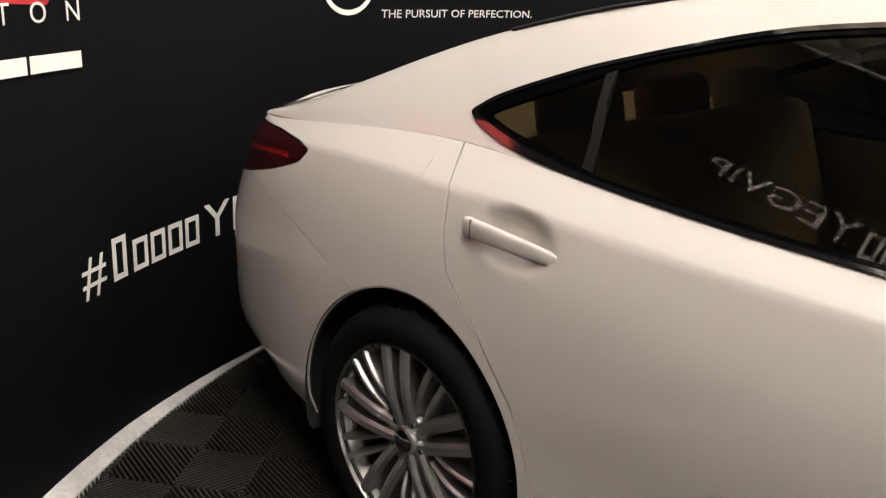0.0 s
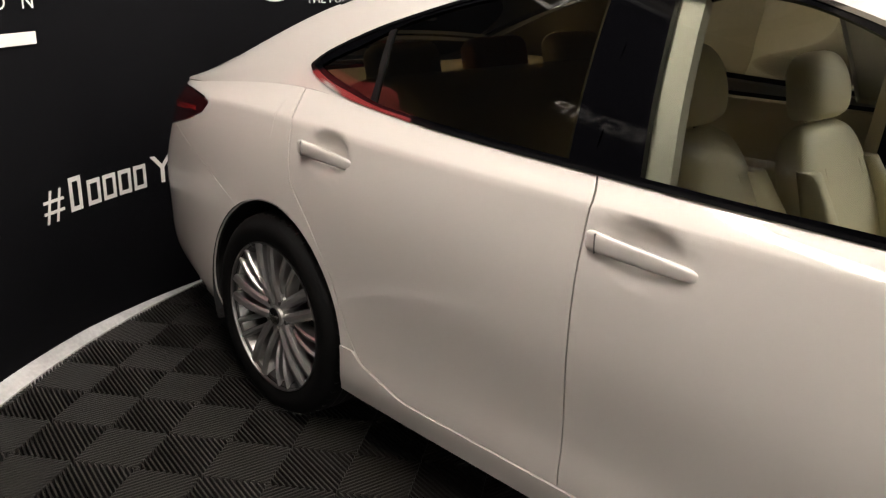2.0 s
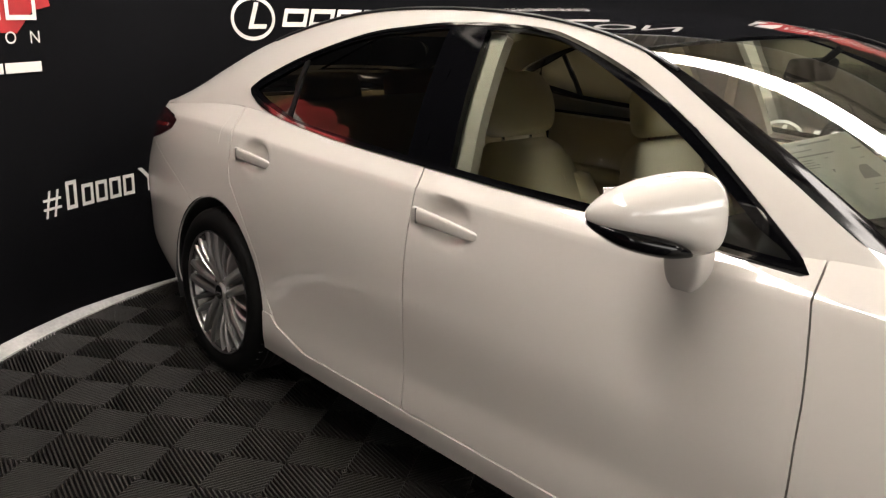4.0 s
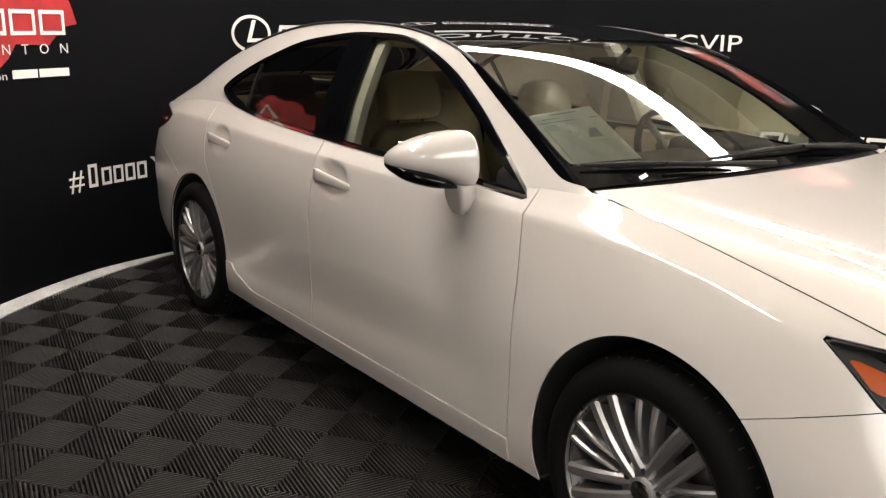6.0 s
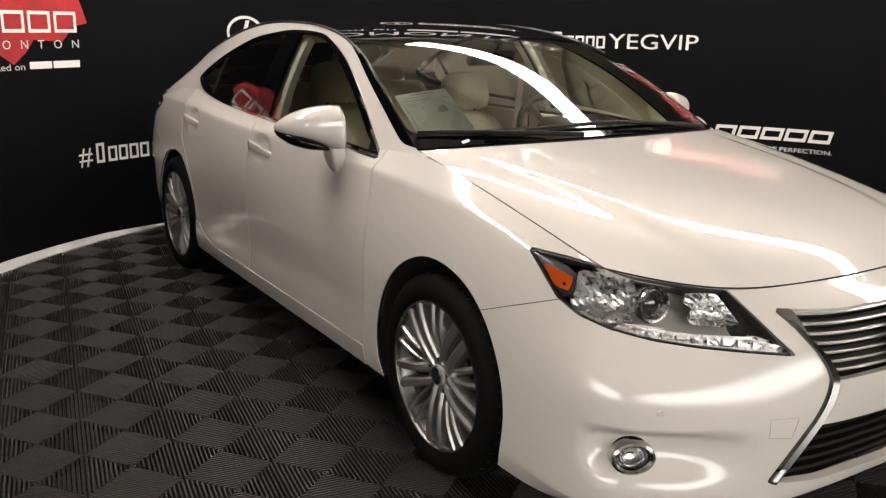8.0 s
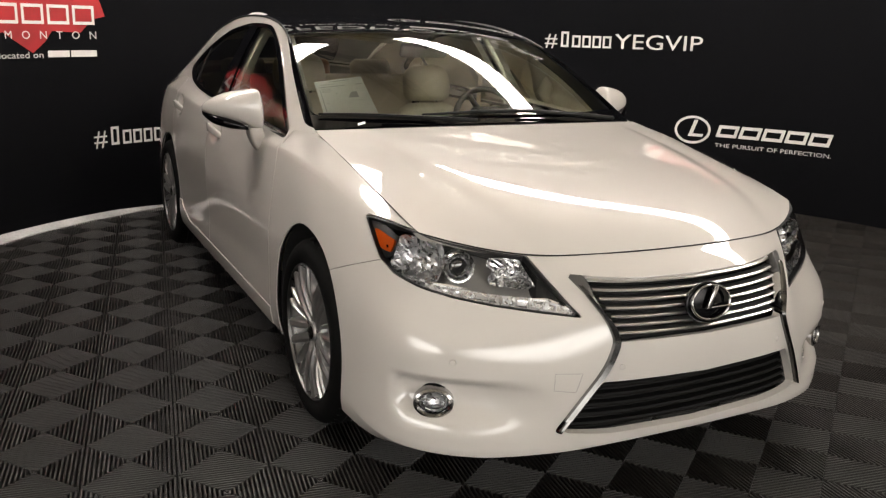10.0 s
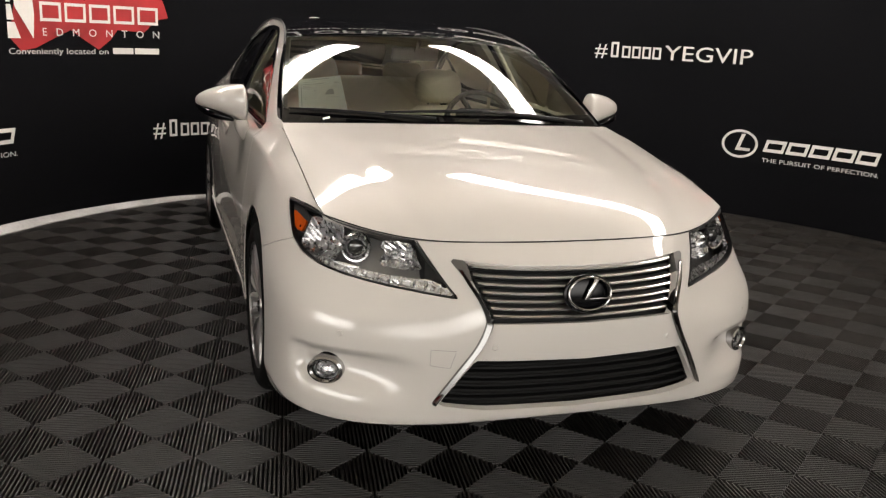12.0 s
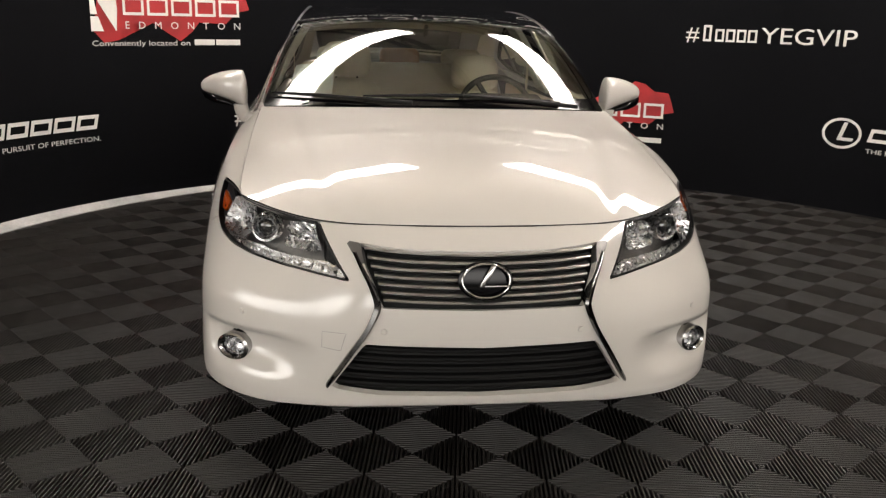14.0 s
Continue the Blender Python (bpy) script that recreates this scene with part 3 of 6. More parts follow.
# the tall headline above the signs
head = empty("wall_headline", "large white headline printed high on the banner wall", "sign")
bent("brand_block", blocks(0.0, 1.40, 0, 0.46, 5, 0.055, gap=0.16), WHITE_PRINT, head, 216.5, 2.93)
words("letter", "OF", WHITE_PRINT, head, 191.8, 2.93, 0.0, 0.50, 0.34)
words("letter", "EDMONTON", WHITE_PRINT, head, 182.7, 2.93, 0.0, 2.84, 0.34)
words("line", "Conveniently located on", WHITE_PRINT, head, 207.5, 2.66, 0.0, 2.45, 0.105)
bent("word_bar", bars(2.57, 3.75, 0.0, 0.12, [5, 6]), WHITE_PRINT, head, 207.5, 2.66)

# pale tube along the wall's upper edge
rail = part("wall_top_rail", tube_bm([(CX + (WALL_R - 0.012) * math.cos(radians(62 + 230 * i / 120)), CY + (WALL_R - 0.012) * math.sin(radians(62 + 230 * i / 120)), WALL_TOP - 0.01)
                                      for i in range(121)], 0.016, 8), TRAY)
tagged(rail, "pale round rail along the top of the banner wall", "trim", kind="structure")

# pale bare strip of floor between the tiles and the wall
V, F = [], []
for i in range(61):
    f = i / 60
    a = radians(197 + 60 * f)
    w = 0.015 + 0.08 * min(1, f * 1.6)
    for r, z in ((WALL_R + 0.01, 0.008 + 0.034 * min(1, f * 5)), (WALL_R - w, 0.006), (WALL_R - w, -0.02)):
        V.append((CX + r * math.cos(a), CY + r * math.sin(a), z))
for i in range(60):
    b = 3 * i
    F += [(b, b + 1, b + 4, b + 3), (b + 1, b + 2, b + 5, b + 4)]
strip = link_mesh("floor_edge_strip", V, F, CONCRETE)
tagged(strip, "pale bare concrete strip along the foot of the banner wall", "floor edge", kind="structure")


# ---------------------------------------------------------------- the car
# x forward, half-widths h to either side, z up; wheelbase 2.82 m about the origin
car = empty("car", "pearl white four-door sedan with a black glass roof and alloy wheels", "car")
car.matrix_basis = Matrix.Translation((0, 0.012, 0)) @ Matrix.Diagonal((1, 1.0133, 1, 1))
AXLE_F, AXLE_R = 1.41, -1.41
ARCH = {1: (1.422, 0.342, 0.382), -1: (-1.420, 0.328, 0.378)}

# feature lines of the lower body, each from the middle of the nose round the side to the middle of the tail: (x, h, z)
SILL = [(2.325, 0, 0.198), (2.315, 0.31, 0.194), (2.275, 0.48, 0.184), (2.165, 0.670, 0.172), (2.000, 0.842, 0.176), (1.79, 0.888, 0.19),
        (1.60, 0.885, 0.20), (1.41, 0.885, 0.20), (1.15, 0.878, 0.208), (0.93, 0.874, 0.212), (0.35, 0.873, 0.212), (-0.24, 0.873, 0.212),
        (-0.75, 0.872, 0.212), (-1.05, 0.872, 0.214), (-1.41, 0.86, 0.22), (-1.75, 0.848, 0.24), (-2.05, 0.79, 0.255), (-2.33, 0.66, 0.27),
        (-2.44, 0.40, 0.28), (-2.47, 0, 0.28)]
CREASE = [(2.398, 0, 0.238), (2.388, 0.31, 0.236), (2.352, 0.48, 0.226), (2.250, 0.690, 0.208), (2.070, 0.860, 0.218), (1.80, 0.900, 0.26),
          (1.60, 0.900, 0.30), (1.41, 0.900, 0.30), (1.15, 0.892, 0.295), (0.93, 0.886, 0.292), (0.35, 0.884, 0.292), (-0.24, 0.884, 0.292),
          (-0.75, 0.884, 0.292), (-1.05, 0.885, 0.292), (-1.41, 0.882, 0.30), (-1.75, 0.868, 0.32), (-2.05, 0.826, 0.35), (-2.37, 0.715, 0.37),
          (-2.49, 0.40, 0.38), (-2.52, 0, 0.38)]
LOW = [(2.432, 0, 0.44), (2.418, 0.31, 0.44), (2.357, 0.48, 0.425), (2.245, 0.696, 0.42), (2.083, 0.858, 0.42), (1.80, 0.898, 0.43),
       (1.60, 0.902, 0.45), (1.41, 0.904, 0.46), (1.15, 0.895, 0.45), (0.93, 0.888, 0.45), (0.35, 0.883, 0.45), (-0.24, 0.882, 0.45),
       (-0.75, 0.880, 0.45), (-1.05, 0.882, 0.46), (-1.41, 0.884, 0.48), (-1.75, 0.870, 0.49), (-2.05, 0.832, 0.50), (-2.38, 0.725, 0.52),
       (-2.50, 0.40, 0.53), (-2.53, 0, 0.53)]
MID = [(2.432, 0, 0.56), (2.412, 0.31, 0.56), (2.340, 0.47, 0.535), (2.230, 0.696, 0.53), (2.080, 0.850, 0.535), (1.80, 0.890, 0.575),
       (1.60, 0.898, 0.60), (1.41, 0.902, 0.62), (1.15, 0.892, 0.61), (0.93, 0.887, 0.61), (0.35, 0.891, 0.61), (-0.24, 0.893, 0.62),
       (-0.75, 0.890, 0.625), (-1.05, 0.882, 0.64), (-1.41, 0.872, 0.67), (-1.75, 0.856, 0.68), (-2.05, 0.828, 0.68), (-2.37, 0.73, 0.69),
       (-2.47, 0.40, 0.70), (-2.50, 0, 0.70)]
HIGH = [(2.405, 0, 0.645), (2.385, 0.30, 0.645), (2.300, 0.465, 0.625), (2.180, 0.668, 0.63), (2.040, 0.808, 0.64), (1.80, 0.862, 0.71),
        (1.60, 0.876, 0.75), (1.41, 0.882, 0.77), (1.15, 0.870, 0.77), (0.93, 0.864, 0.77), (0.35, 0.880, 0.775), (-0.24, 0.890, 0.785),
        (-0.75, 0.885, 0.795), (-1.05, 0.866, 0.81), (-1.41, 0.848, 0.835), (-1.75, 0.832, 0.845), (-2.05, 0.805, 0.84), (-2.35, 0.705, 0.83),
        (-2.46, 0.40, 0.84), (-2.49, 0, 0.84)]
SHOULDER = [(2.345, 0, 0.722), (2.325, 0.30, 0.72), (2.245, 0.475, 0.708), (2.130, 0.665, 0.725), (2.00, 0.780, 0.745), (1.80, 0.820, 0.820),
            (1.60, 0.829, 0.866), (1.41, 0.831, 0.897), (1.15, 0.834, 0.918), (0.93, 0.836, 0.926), (0.35, 0.854, 0.933), (-0.24, 0.859, 0.948),
            (-0.75, 0.853, 0.957), (-1.05, 0.833, 0.961), (-1.41, 0.811, 0.969), (-1.75, 0.798, 0.969), (-2.05, 0.770, 0.951),
            (-2.325, 0.685, 0.92), (-2.42, 0.40, 0.93), (-2.45, 0, 0.93)]
RIM = [(2.272, 0, 0.770), (2.250, 0.30, 0.770), (2.189, 0.485, 0.767), (2.095, 0.645, 0.791), (2.00, 0.738, 0.815), (1.80, 0.750, 0.864),
       (1.60, 0.750, 0.907), (1.41, 0.750, 0.946), (1.15, 0.748, 0.990), (0.93, 0.767, 0.990), (0.35, 0.795, 0.976), (-0.24, 0.807, 1.0),
       (-0.75, 0.795, 1.015), (-1.05, 0.768, 1.036), (-1.41, 0.735, 1.052), (-1.75, 0.732, 1.032), (-2.05, 0.712, 1.0), (-2.295, 0.655, 0.982),
       (-2.385, 0.40, 0.99), (-2.41, 0, 0.99)]

HANDLES = {"front": (-0.205, 0.062, 0.880), "rear": (-1.275, -0.992, 0.900)}
FOG = (2.115, 0.745, 0.355)


def smooth_step(t):
    t = np.clip(t, 0, 1)
    return t * t * (3 - 2 * t)


def lower_body():
    lines = [SILL, CREASE, LOW, MID, HIGH, SHOULDER, RIM]
    A = loft(lines, 14, 9)
    # the shoulder line is a crease along the sides, and so is the chin's edge round the nose
    B = np.concatenate([loft(lines[:2], 14, 9)[:, :-1], loft(lines[1:6], 14, 9)[:, :-1], loft(lines[5:], 14, 9)], 1)
    across = np.arange(A.shape[1])[None, :] / 9.0
    side_share = smooth_step((1.75 - A[..., 0]) / 0.35) * smooth_step((across - 3.6) / 0.8) * 0.75
    nose_share = smooth_step((A[..., 0] - 1.75) / 0.2) * smooth_step((2.4 - across) / 0.8) * 0.8
    share = np.clip(side_share + nose_share, 0, 1)[..., None]
    A = A * (1 - share) + B * share
    # even out the nose
    B = A.copy()
    for _ in range(14):
        B[1:-1] = 0.5 * B[1:-1] + 0.25 * (B[:-2] + B[2:])
        B[:, 1:-1] = 0.7 * B[:, 1:-1] + 0.15 * (B[:, :-2] + B[:, 2:])
    C = A.copy()
    for _ in range(180):
        C[1:-1] = 0.5 * C[1:-1] + 0.25 * (C[:-2] + C[2:])
    flank = (smooth_step((A[..., 0] + 1.75) / 0.4) * smooth_step((1.5 - A[..., 0]) / 0.3) * smooth_step((6 - across) / 0.6))[..., None]
    share = (smooth_step((A[..., 0] - 1.55) / 0.25) * smooth_step((across - 1.25) / 0.6) * smooth_step((6 - across) / 0.6))[..., None]
    A = A * (1 - share - flank * (1 - share)) + B * share + C * flank * (1 - share)
    x, h, z = A[..., 0], A[..., 1], A[..., 2]
    # hollows behind the door handles
    for x0, x1, hz in HANDLES.values():
        cx = 0.5 * (x0 + x1) - 0.005
        q = ((x - cx) / 0.105) ** 2 + ((z - hz - 0.003) / 0.058) ** 2
        A[..., 1] -= np.where(x < 1.2, 0.026 * smooth_step(1.15 - q), 0)
    # hollow from the fog lamp inwards
    run = smooth_step((h - 0.46) / 0.24) * smooth_step((0.86 - h) / 0.05)
    dip = run * smooth_step((0.426 - z) / 0.014) * smooth_step((z - 0.27) / 0.10)
    A[..., 0] -= np.where(x > 1.95, 0.052 * dip, 0)
    A[..., 1] -= np.where(x > 1.95, 0.016 * dip, 0)
    # soft fold along the foot of the doors
    fold = 0.5 * np.exp(-((z - (0.40 + 0.05 * x)) / 0.045) ** 2) * smooth_step((x + 1.1) / 0.3) * smooth_step((0.95 - x) / 0.4)
    A[..., 1] -= 0.006 * fold
    A[..., 1] = np.where(A[..., 1] < 1e-4, 0, A[..., 1])
    return A


def as_right(A):
    B = A.copy()
    B[..., 1] *= -1
    return B


RIM_LINE = as_right(lower_body())[:, -1]
RIM_LINE = RIM_LINE[RIM_LINE[:, 0] > 1.7]
BODY = Sheet.grid(as_right(lower_body()), np.array([0, 0, 0.6]))
XZ = lambda V: V[:, [0, 2]]
HZ = lambda V: np.stack([-V[:, 1], V[:, 2]], 1)
CORNER = lambda V: np.stack([-V[:, 1] - V[:, 0], V[:, 2]], 1)   # runs round the front corner
GAP = 0.0022

# panel joints in the side view
SEAM_A = [(0.892, 1.06), (0.909, 0.953), (0.922, 0.885), (0.933, 0.812), (0.940, 0.747), (0.944, 0.60), (0.941, 0.42), (0.937, 0.27), (0.936, 0.10)]
SEAM_B = [(-0.250, 1.10), (-0.238, 1.00), (-0.214, 0.955), (-0.220, 0.74), (-0.232, 0.30), (-0.236, 0.10)]
SEAM_C = [(-1.404, 1.20), (-1.402, 1.11), (-1.385, 1.04), (-1.350, 0.955), (-1.335, 0.86), (-1.310, 0.79), (-1.20, 0.69), (-1.085, 0.56),
          (-1.020, 0.42), (-0.955, 0.335), (-0.76, 0.284), (-0.60, 0.270)]
DOOR_FOOT = 0.284
SILL_END = 0.362      # the sill rises behind the rear door
BUMPER_SEAM = [(1.55, 0.600), (1.67, 0.632), (1.80, 0.680), (1.935, 0.728), (2.05, 0.765)]
REAR_SEAM = [(-1.50, 0.600), (-1.62, 0.655), (-1.85, 0.745), (-2.02, 0.80), (-2.25, 0.86)]
HEADLAMP = [(-0.970, 0.831), (-1.030, 0.786), (-1.095, 0.732), (-1.180, 0.699), (-1.300, 0.676), (-1.450, 0.657), (-1.620, 0.642),
            (-1.800, 0.630), (-1.945, 0.624), (-1.890, 0.655), (-1.812, 0.702), (-1.690, 0.772), (-1.60, 0.80), (-1.45, 0.815), (-1.262, 0.815), (-1.12, 0.824)]
TAIL = [(-1.895, 0.950), (-1.93, 0.915), (-2.05, 0.875), (-2.22, 0.835), (-2.45, 0.80), (-2.6, 0.80), (-2.6, 0.975), (-2.30, 0.968), (-2.10, 0.968), (-1.95, 0.962)]


# outline of the side windows, in the side view
DLO = crom([(0.893, 0.954), (0.75, 0.960), (0.60, 0.967), (0.37, 0.976), (0.0, 0.990), (-0.25, 1.000), (-0.70, 1.016), (-1.05, 1.036), (-1.24, 1.058),
            (-1.36, 1.090), (-1.402, 1.115)], 5).tolist() + \
      crom([(-1.402, 1.118), (-1.34, 1.158), (-1.22, 1.208), (-1.063, 1.262), (-0.77, 1.340), (-0.53, 1.372), (-0.31, 1.388), (-0.02, 1.382),
            (0.14, 1.353), (0.355, 1.283), (0.525, 1.202), (0.66, 1.121), (0.803, 1.022), (0.893, 0.956)], 5).tolist()
dlo = lambda V: inside(XZ(V), DLO)
# inner border of the windscreen pillar: what lies above it is black
FRIT = [(0.25, 1.40), (0.29, 1.358), (0.327, 1.343), (0.45, 1.289), (0.57, 1.228), (0.716, 1.152), (0.80, 1.107), (0.925, 1.037), (0.955, 1.022), (0.985, 1.0145),
        (1.04, 1.0095), (1.3, 1.0095), (1.3, 1.4)]


def arch(k):
    cx, cz, r = ARCH[k]
    return lambda V: np.hypot(V[:, 0] - cx, V[:, 2] - cz) - r


def right_and_left(name, sheet, mat, label="", depth=0.012, parent=None):
    return (shell(name, sheet, mat, parent or car, label, depth), shell(name, sheet.mirrored(), mat, parent or car, label, depth))


side = BODY.cut(arch(1)).cut(arch(-1))
lamp_out = lambda V: -inside(CORNER(V), HEADLAMP)
front_of_a = side.cut(lambda V: along(XZ(V), SEAM_A) - GAP)
behind_a = side.cut(lambda V: -along(XZ(V), SEAM_A) - GAP)

fender = front_of_a.cut(lambda V: np.where(V[:, 0] < 1.5, 1.0, along(XZ(V), BUMPER_SEAM) - 0.001)).cut(lambda V: lamp_out(V) - 0.004).cut(lambda V: 1.96 - V[:, 0])
right_and_left("front_fender", fender, PAINT, "", 0.005)

front_door = behind_a.cut(lambda V: -dlo(V)).cut(lambda V: along(XZ(V), SEAM_B) - GAP).cut(lambda V: V[:, 2] - DOOR_FOOT - GAP)
behind_b = behind_a.cut(lambda V: -along(XZ(V), SEAM_B) - GAP)
rear_door = behind_b.cut(lambda V: along(XZ(V), SEAM_C) - GAP).cut(lambda V: V[:, 2] - DOOR_FOOT - GAP)
doors_f = right_and_left("front_door", front_door, PAINT)
doors_r = right_and_left("rear_door", rear_door, PAINT)
sill = side.cut(lambda V: np.maximum(DOOR_FOOT - V[:, 2], np.minimum(-along(XZ(V), SEAM_C) - GAP, SILL_END - V[:, 2]))).cut(lambda V: 1.2 - V[:, 0]).cut(lambda V: V[:, 0] + 1.2)
right_and_left("sill", sill.cut(lambda V: -along(XZ(V), SEAM_A)).moved(0.004), PAINT)

quarter = behind_b.cut(lambda V: -along(XZ(V), SEAM_C) - GAP).cut(lambda V: V[:, 2] - SILL_END - 0.5 * GAP + np.where(V[:, 0] > -1.2, 0.0, 9))
quarter = quarter.cut(lambda V: np.where(V[:, 0] > -1.45, 1.0, -along(XZ(V), list(reversed(REAR_SEAM))) - 0.001))
quarter = quarter.cut(lambda V: -inside(XZ(V), TAIL) - 0.004)
right_and_left("rear_quarter_panel", quarter, PAINT, "", 0.005)
rear_bumper = side.cut(lambda V: -1.45 - V[:, 0]).cut(lambda V: along(XZ(V), list(reversed(REAR_SEAM))) - 0.001).cut(lambda V: -inside(XZ(V), TAIL) - 0.004)
rear_bumper_all = rear_bumper.joined(rear_bumper.mirrored())
shell("rear_bumper", rear_bumper_all, PAINT, car, "", 0.0015)

# dark backing added behind the panel joints, its colour keeps the gaps dark
joint_backing = side.cut(lambda V: 1.72 - V[:, 0]).cut(lambda V: V[:, 0] + 1.85).cut(lambda V: 0.98 - V[:, 2]).moved(-0.014)
right_and_left("joint_backing", joint_backing, WELL, "dark backing behind the joints", 0)

# tail lamps
tail = side.cut(lambda V: inside(XZ(V), TAIL))
for sh in (tail, tail.mirrored()):
    t = shell("tail_lamp", sh, RED_LENS, car, "dark red tail lamp", 0.03)
    band = sh.cut(lambda V: 0.008 - np.abs(V[:, 2] - 0.905 - 0.08 * (V[:, 0] + 2.2))).cut(lambda V: -1.99 - V[:, 0]).cut(lambda V: V[:, 0] + 2.27)
    shell("light_bar", band.moved(0.002), RED_BRIGHT, t, "bright red light bar", 0.002)

# ---------------------------------------------------------------- nose
GRILLE_UP = [(-0.5, 0.716), (0.0, 0.714), (0.20, 0.716), (0.372, 0.726), (0.350, 0.67), (0.318, 0.60), (0.305, 0.556), (0.0, 0.552), (-0.5, 0.552)]
GRILLE_LOW = [(-0.5, 0.434), (0.0, 0.434), (0.350, 0.443), (0.390, 0.385), (0.452, 0.290), (0.30, 0.272), (0.0, 0.264), (-0.5, 0.264)]
fog_k = np.argmin((BODY.V[:, 1] + FOG[1]) ** 2 + (BODY.V[:, 2] - FOG[2]) ** 2 + np.where(BODY.V[:, 0] > 1.9, 0, 9))
FOG_AT = BODY.V[fog_k]
fog_out = lambda V: np.linalg.norm(V - FOG_AT, axis=1) - 0.051
nose = front_of_a.cut(lambda V: V[:, 0] - 1.5)
nose = nose.cut(lambda V: np.where(V[:, 0] > 1.96, 1.0, -along(XZ(V), BUMPER_SEAM) - 0.001)).cut(lambda V: lamp_out(V) - 0.004)
nose = nose.cut(lambda V: np.where(V[:, 0] > 2.1, -inside(HZ(V), GRILLE_UP), 1.0)).cut(lambda V: np.where(V[:, 0] > 2.1, -inside(HZ(V), GRILLE_LOW), 1.0))
nose = nose.cut(fog_out)
# behind the corner the bumper ends at the lamp; the strip above the lamp belongs to the hood joint
shell("front_bumper", nose.joined(nose.mirrored()), PAINT, car, "", 0.025)


NOSE_POINTS = BODY.V[BODY.V[:, 0] > 1.9]
NOSE_POINTS = np.concatenate([NOSE_POINTS, NOSE_POINTS[-NOSE_POINTS[:, 1] < 0.2] * np.array([1, -1, 1])])


def front_x(h, z):
    """How far forward the nose surface lies at that half-width and height."""
    P = NOSE_POINTS
    d = (-P[:, 1] - h) ** 2 + (P[:, 2] - z) ** 2
    k = np.argsort(d)[:14]
    w = np.exp(-d[k] / (d[k].max() + 1e-9) * 2)[:, None]
    A = np.stack([np.ones(len(k)), -P[k, 1] - h, P[k, 2] - z], 1)
    return float(np.linalg.lstsq(A * w, P[k, 0] * w[:, 0], rcond=None)[0][0])


def nose_bar(name, z_of, h_of, height, depth, back, mat, parent, label="", n=40):
    """A bar across the grille that follows the nose: z_of and h_of give its height and half-length."""
    V, F = [], []
    hh = h_of
    for i in range(n + 1):
        y = -hh + 2 * hh * i / n
        z = z_of(y)
        x = front_x(abs(y), z) - back
        V += [(x - depth, y, z - height / 2), (x - 0.004, y, z - height / 2), (x, y, z), (x - 0.004, y, z + height / 2), (x - depth, y, z + height / 2)]
    for i in range(n):
        for k in range(5):
            a, b = 5 * i + k, 5 * i + (k + 1) % 5
            F.append((a, b, b + 5, a + 5))
    F += [(4, 3, 2, 1, 0), tuple(5 * n + k for k in range(5))]
    ob = link_mesh(name, V, F, mat, parent, label, smooth=True)
    ob.data.set_sharp_from_angle(angle=radians(35))
    return ob


grille = empty("radiator_grille", "", "")
grille.parent = car


def half_up(z):
    return float(np.interp(z, [0.552, 0.60, 0.67, 0.726], [0.303, 0.318, 0.350, 0.372]))


def half_low(z):
    return float(np.interp(z, [0.264, 0.290, 0.385, 0.443], [0.43, 0.452, 0.390, 0.350]))


n_bars = 7
for i in range(n_bars):
    z = 0.568 + (0.700 - 0.568) * i / (n_bars - 1)
    nose_bar("slat", lambda y, z=z: z + 0.010 * (abs(y) / 0.35) ** 2, half_up(z) - 0.012, 0.0088, 0.03, 0.014, SLAT_CHROME, grille, "dark chrome slat")
nose_bar("top_rail", lambda y: 0.716 + 0.010 * (abs(y) / 0.37) ** 2, 0.366, 0.010, 0.03, 0.004, CHROME, grille, "chrome rail")
for i in range(5):
    z = 0.288 + 0.030 * i
    nose_bar("lower_slat", lambda y, z=z: z + 0.008 * (abs(y) / 0.35) ** 2, half_low(z) - 0.012, 0.012, 0.035, 0.030, GRILLE_BLACK, grille, "black slat")
# dark mesh backing inside the two openings
bk = BODY.cut(lambda V: V[:, 0] - 2.0).cut(lambda V: 0.46 + V[:, 1]).cut(lambda V: V[:, 2] - 0.245).cut(lambda V: 0.74 - V[:, 2])
bk = bk.moved(-0.06)
shell("backing", bk.joined(bk.mirrored()), WELL, grille, "black backing", 0)


def chrome_edge(sign):
    """The spindle-shaped bright edge beside the grille."""
    pts = [(0.380, 0.704), (0.362, 0.668), (0.334, 0.62), (0.316, 0.575), (0.318, 0.545), (0.345, 0.485), (0.395, 0.405), (0.452, 0.312), (0.462, 0.294)]
    wid = [0.005, 0.006, 0.008, 0.010, 0.010, 0.009, 0.009, 0.008, 0.005]
    P = crom([(h, z, w) for (h, z), w in zip(pts, wid)], 6)
    V, F = [], []
    for h, z, w in P:
        for dh, out in ((-w, -0.030), (-w, 0.010), (-w * 0.2, 0.020), (w, 0.012), (w, -0.02)):
            x = front_x(h + dh, z) + out
            V.append((x, sign * (h + dh), z))
    for i in range(len(P) - 1):
        for k in range(4):
            a = 5 * i + k
            F.append((a, a + 1, a + 6, a + 5))
    ob = link_mesh("chrome_edge", V, F, EDGE_CHROME, grille, "bright chrome edge", smooth=True)
    ob.data.set_sharp_from_angle(angle=radians(40))


chrome_edge(-1)
chrome_edge(1)

corner = BODY.cut(lambda V: V[:, 0] - 2.1).cut(lambda V: inside(HZ(V), [(0.406, 0.727), (0.360, 0.724), (0.350, 0.672), (0.366, 0.670)]))
for sh in (corner, corner.mirrored()):
    shell("corner_trim", sh.moved(0.004), CORNER_GREY, grille, "dark grey corner trim", 0.03)

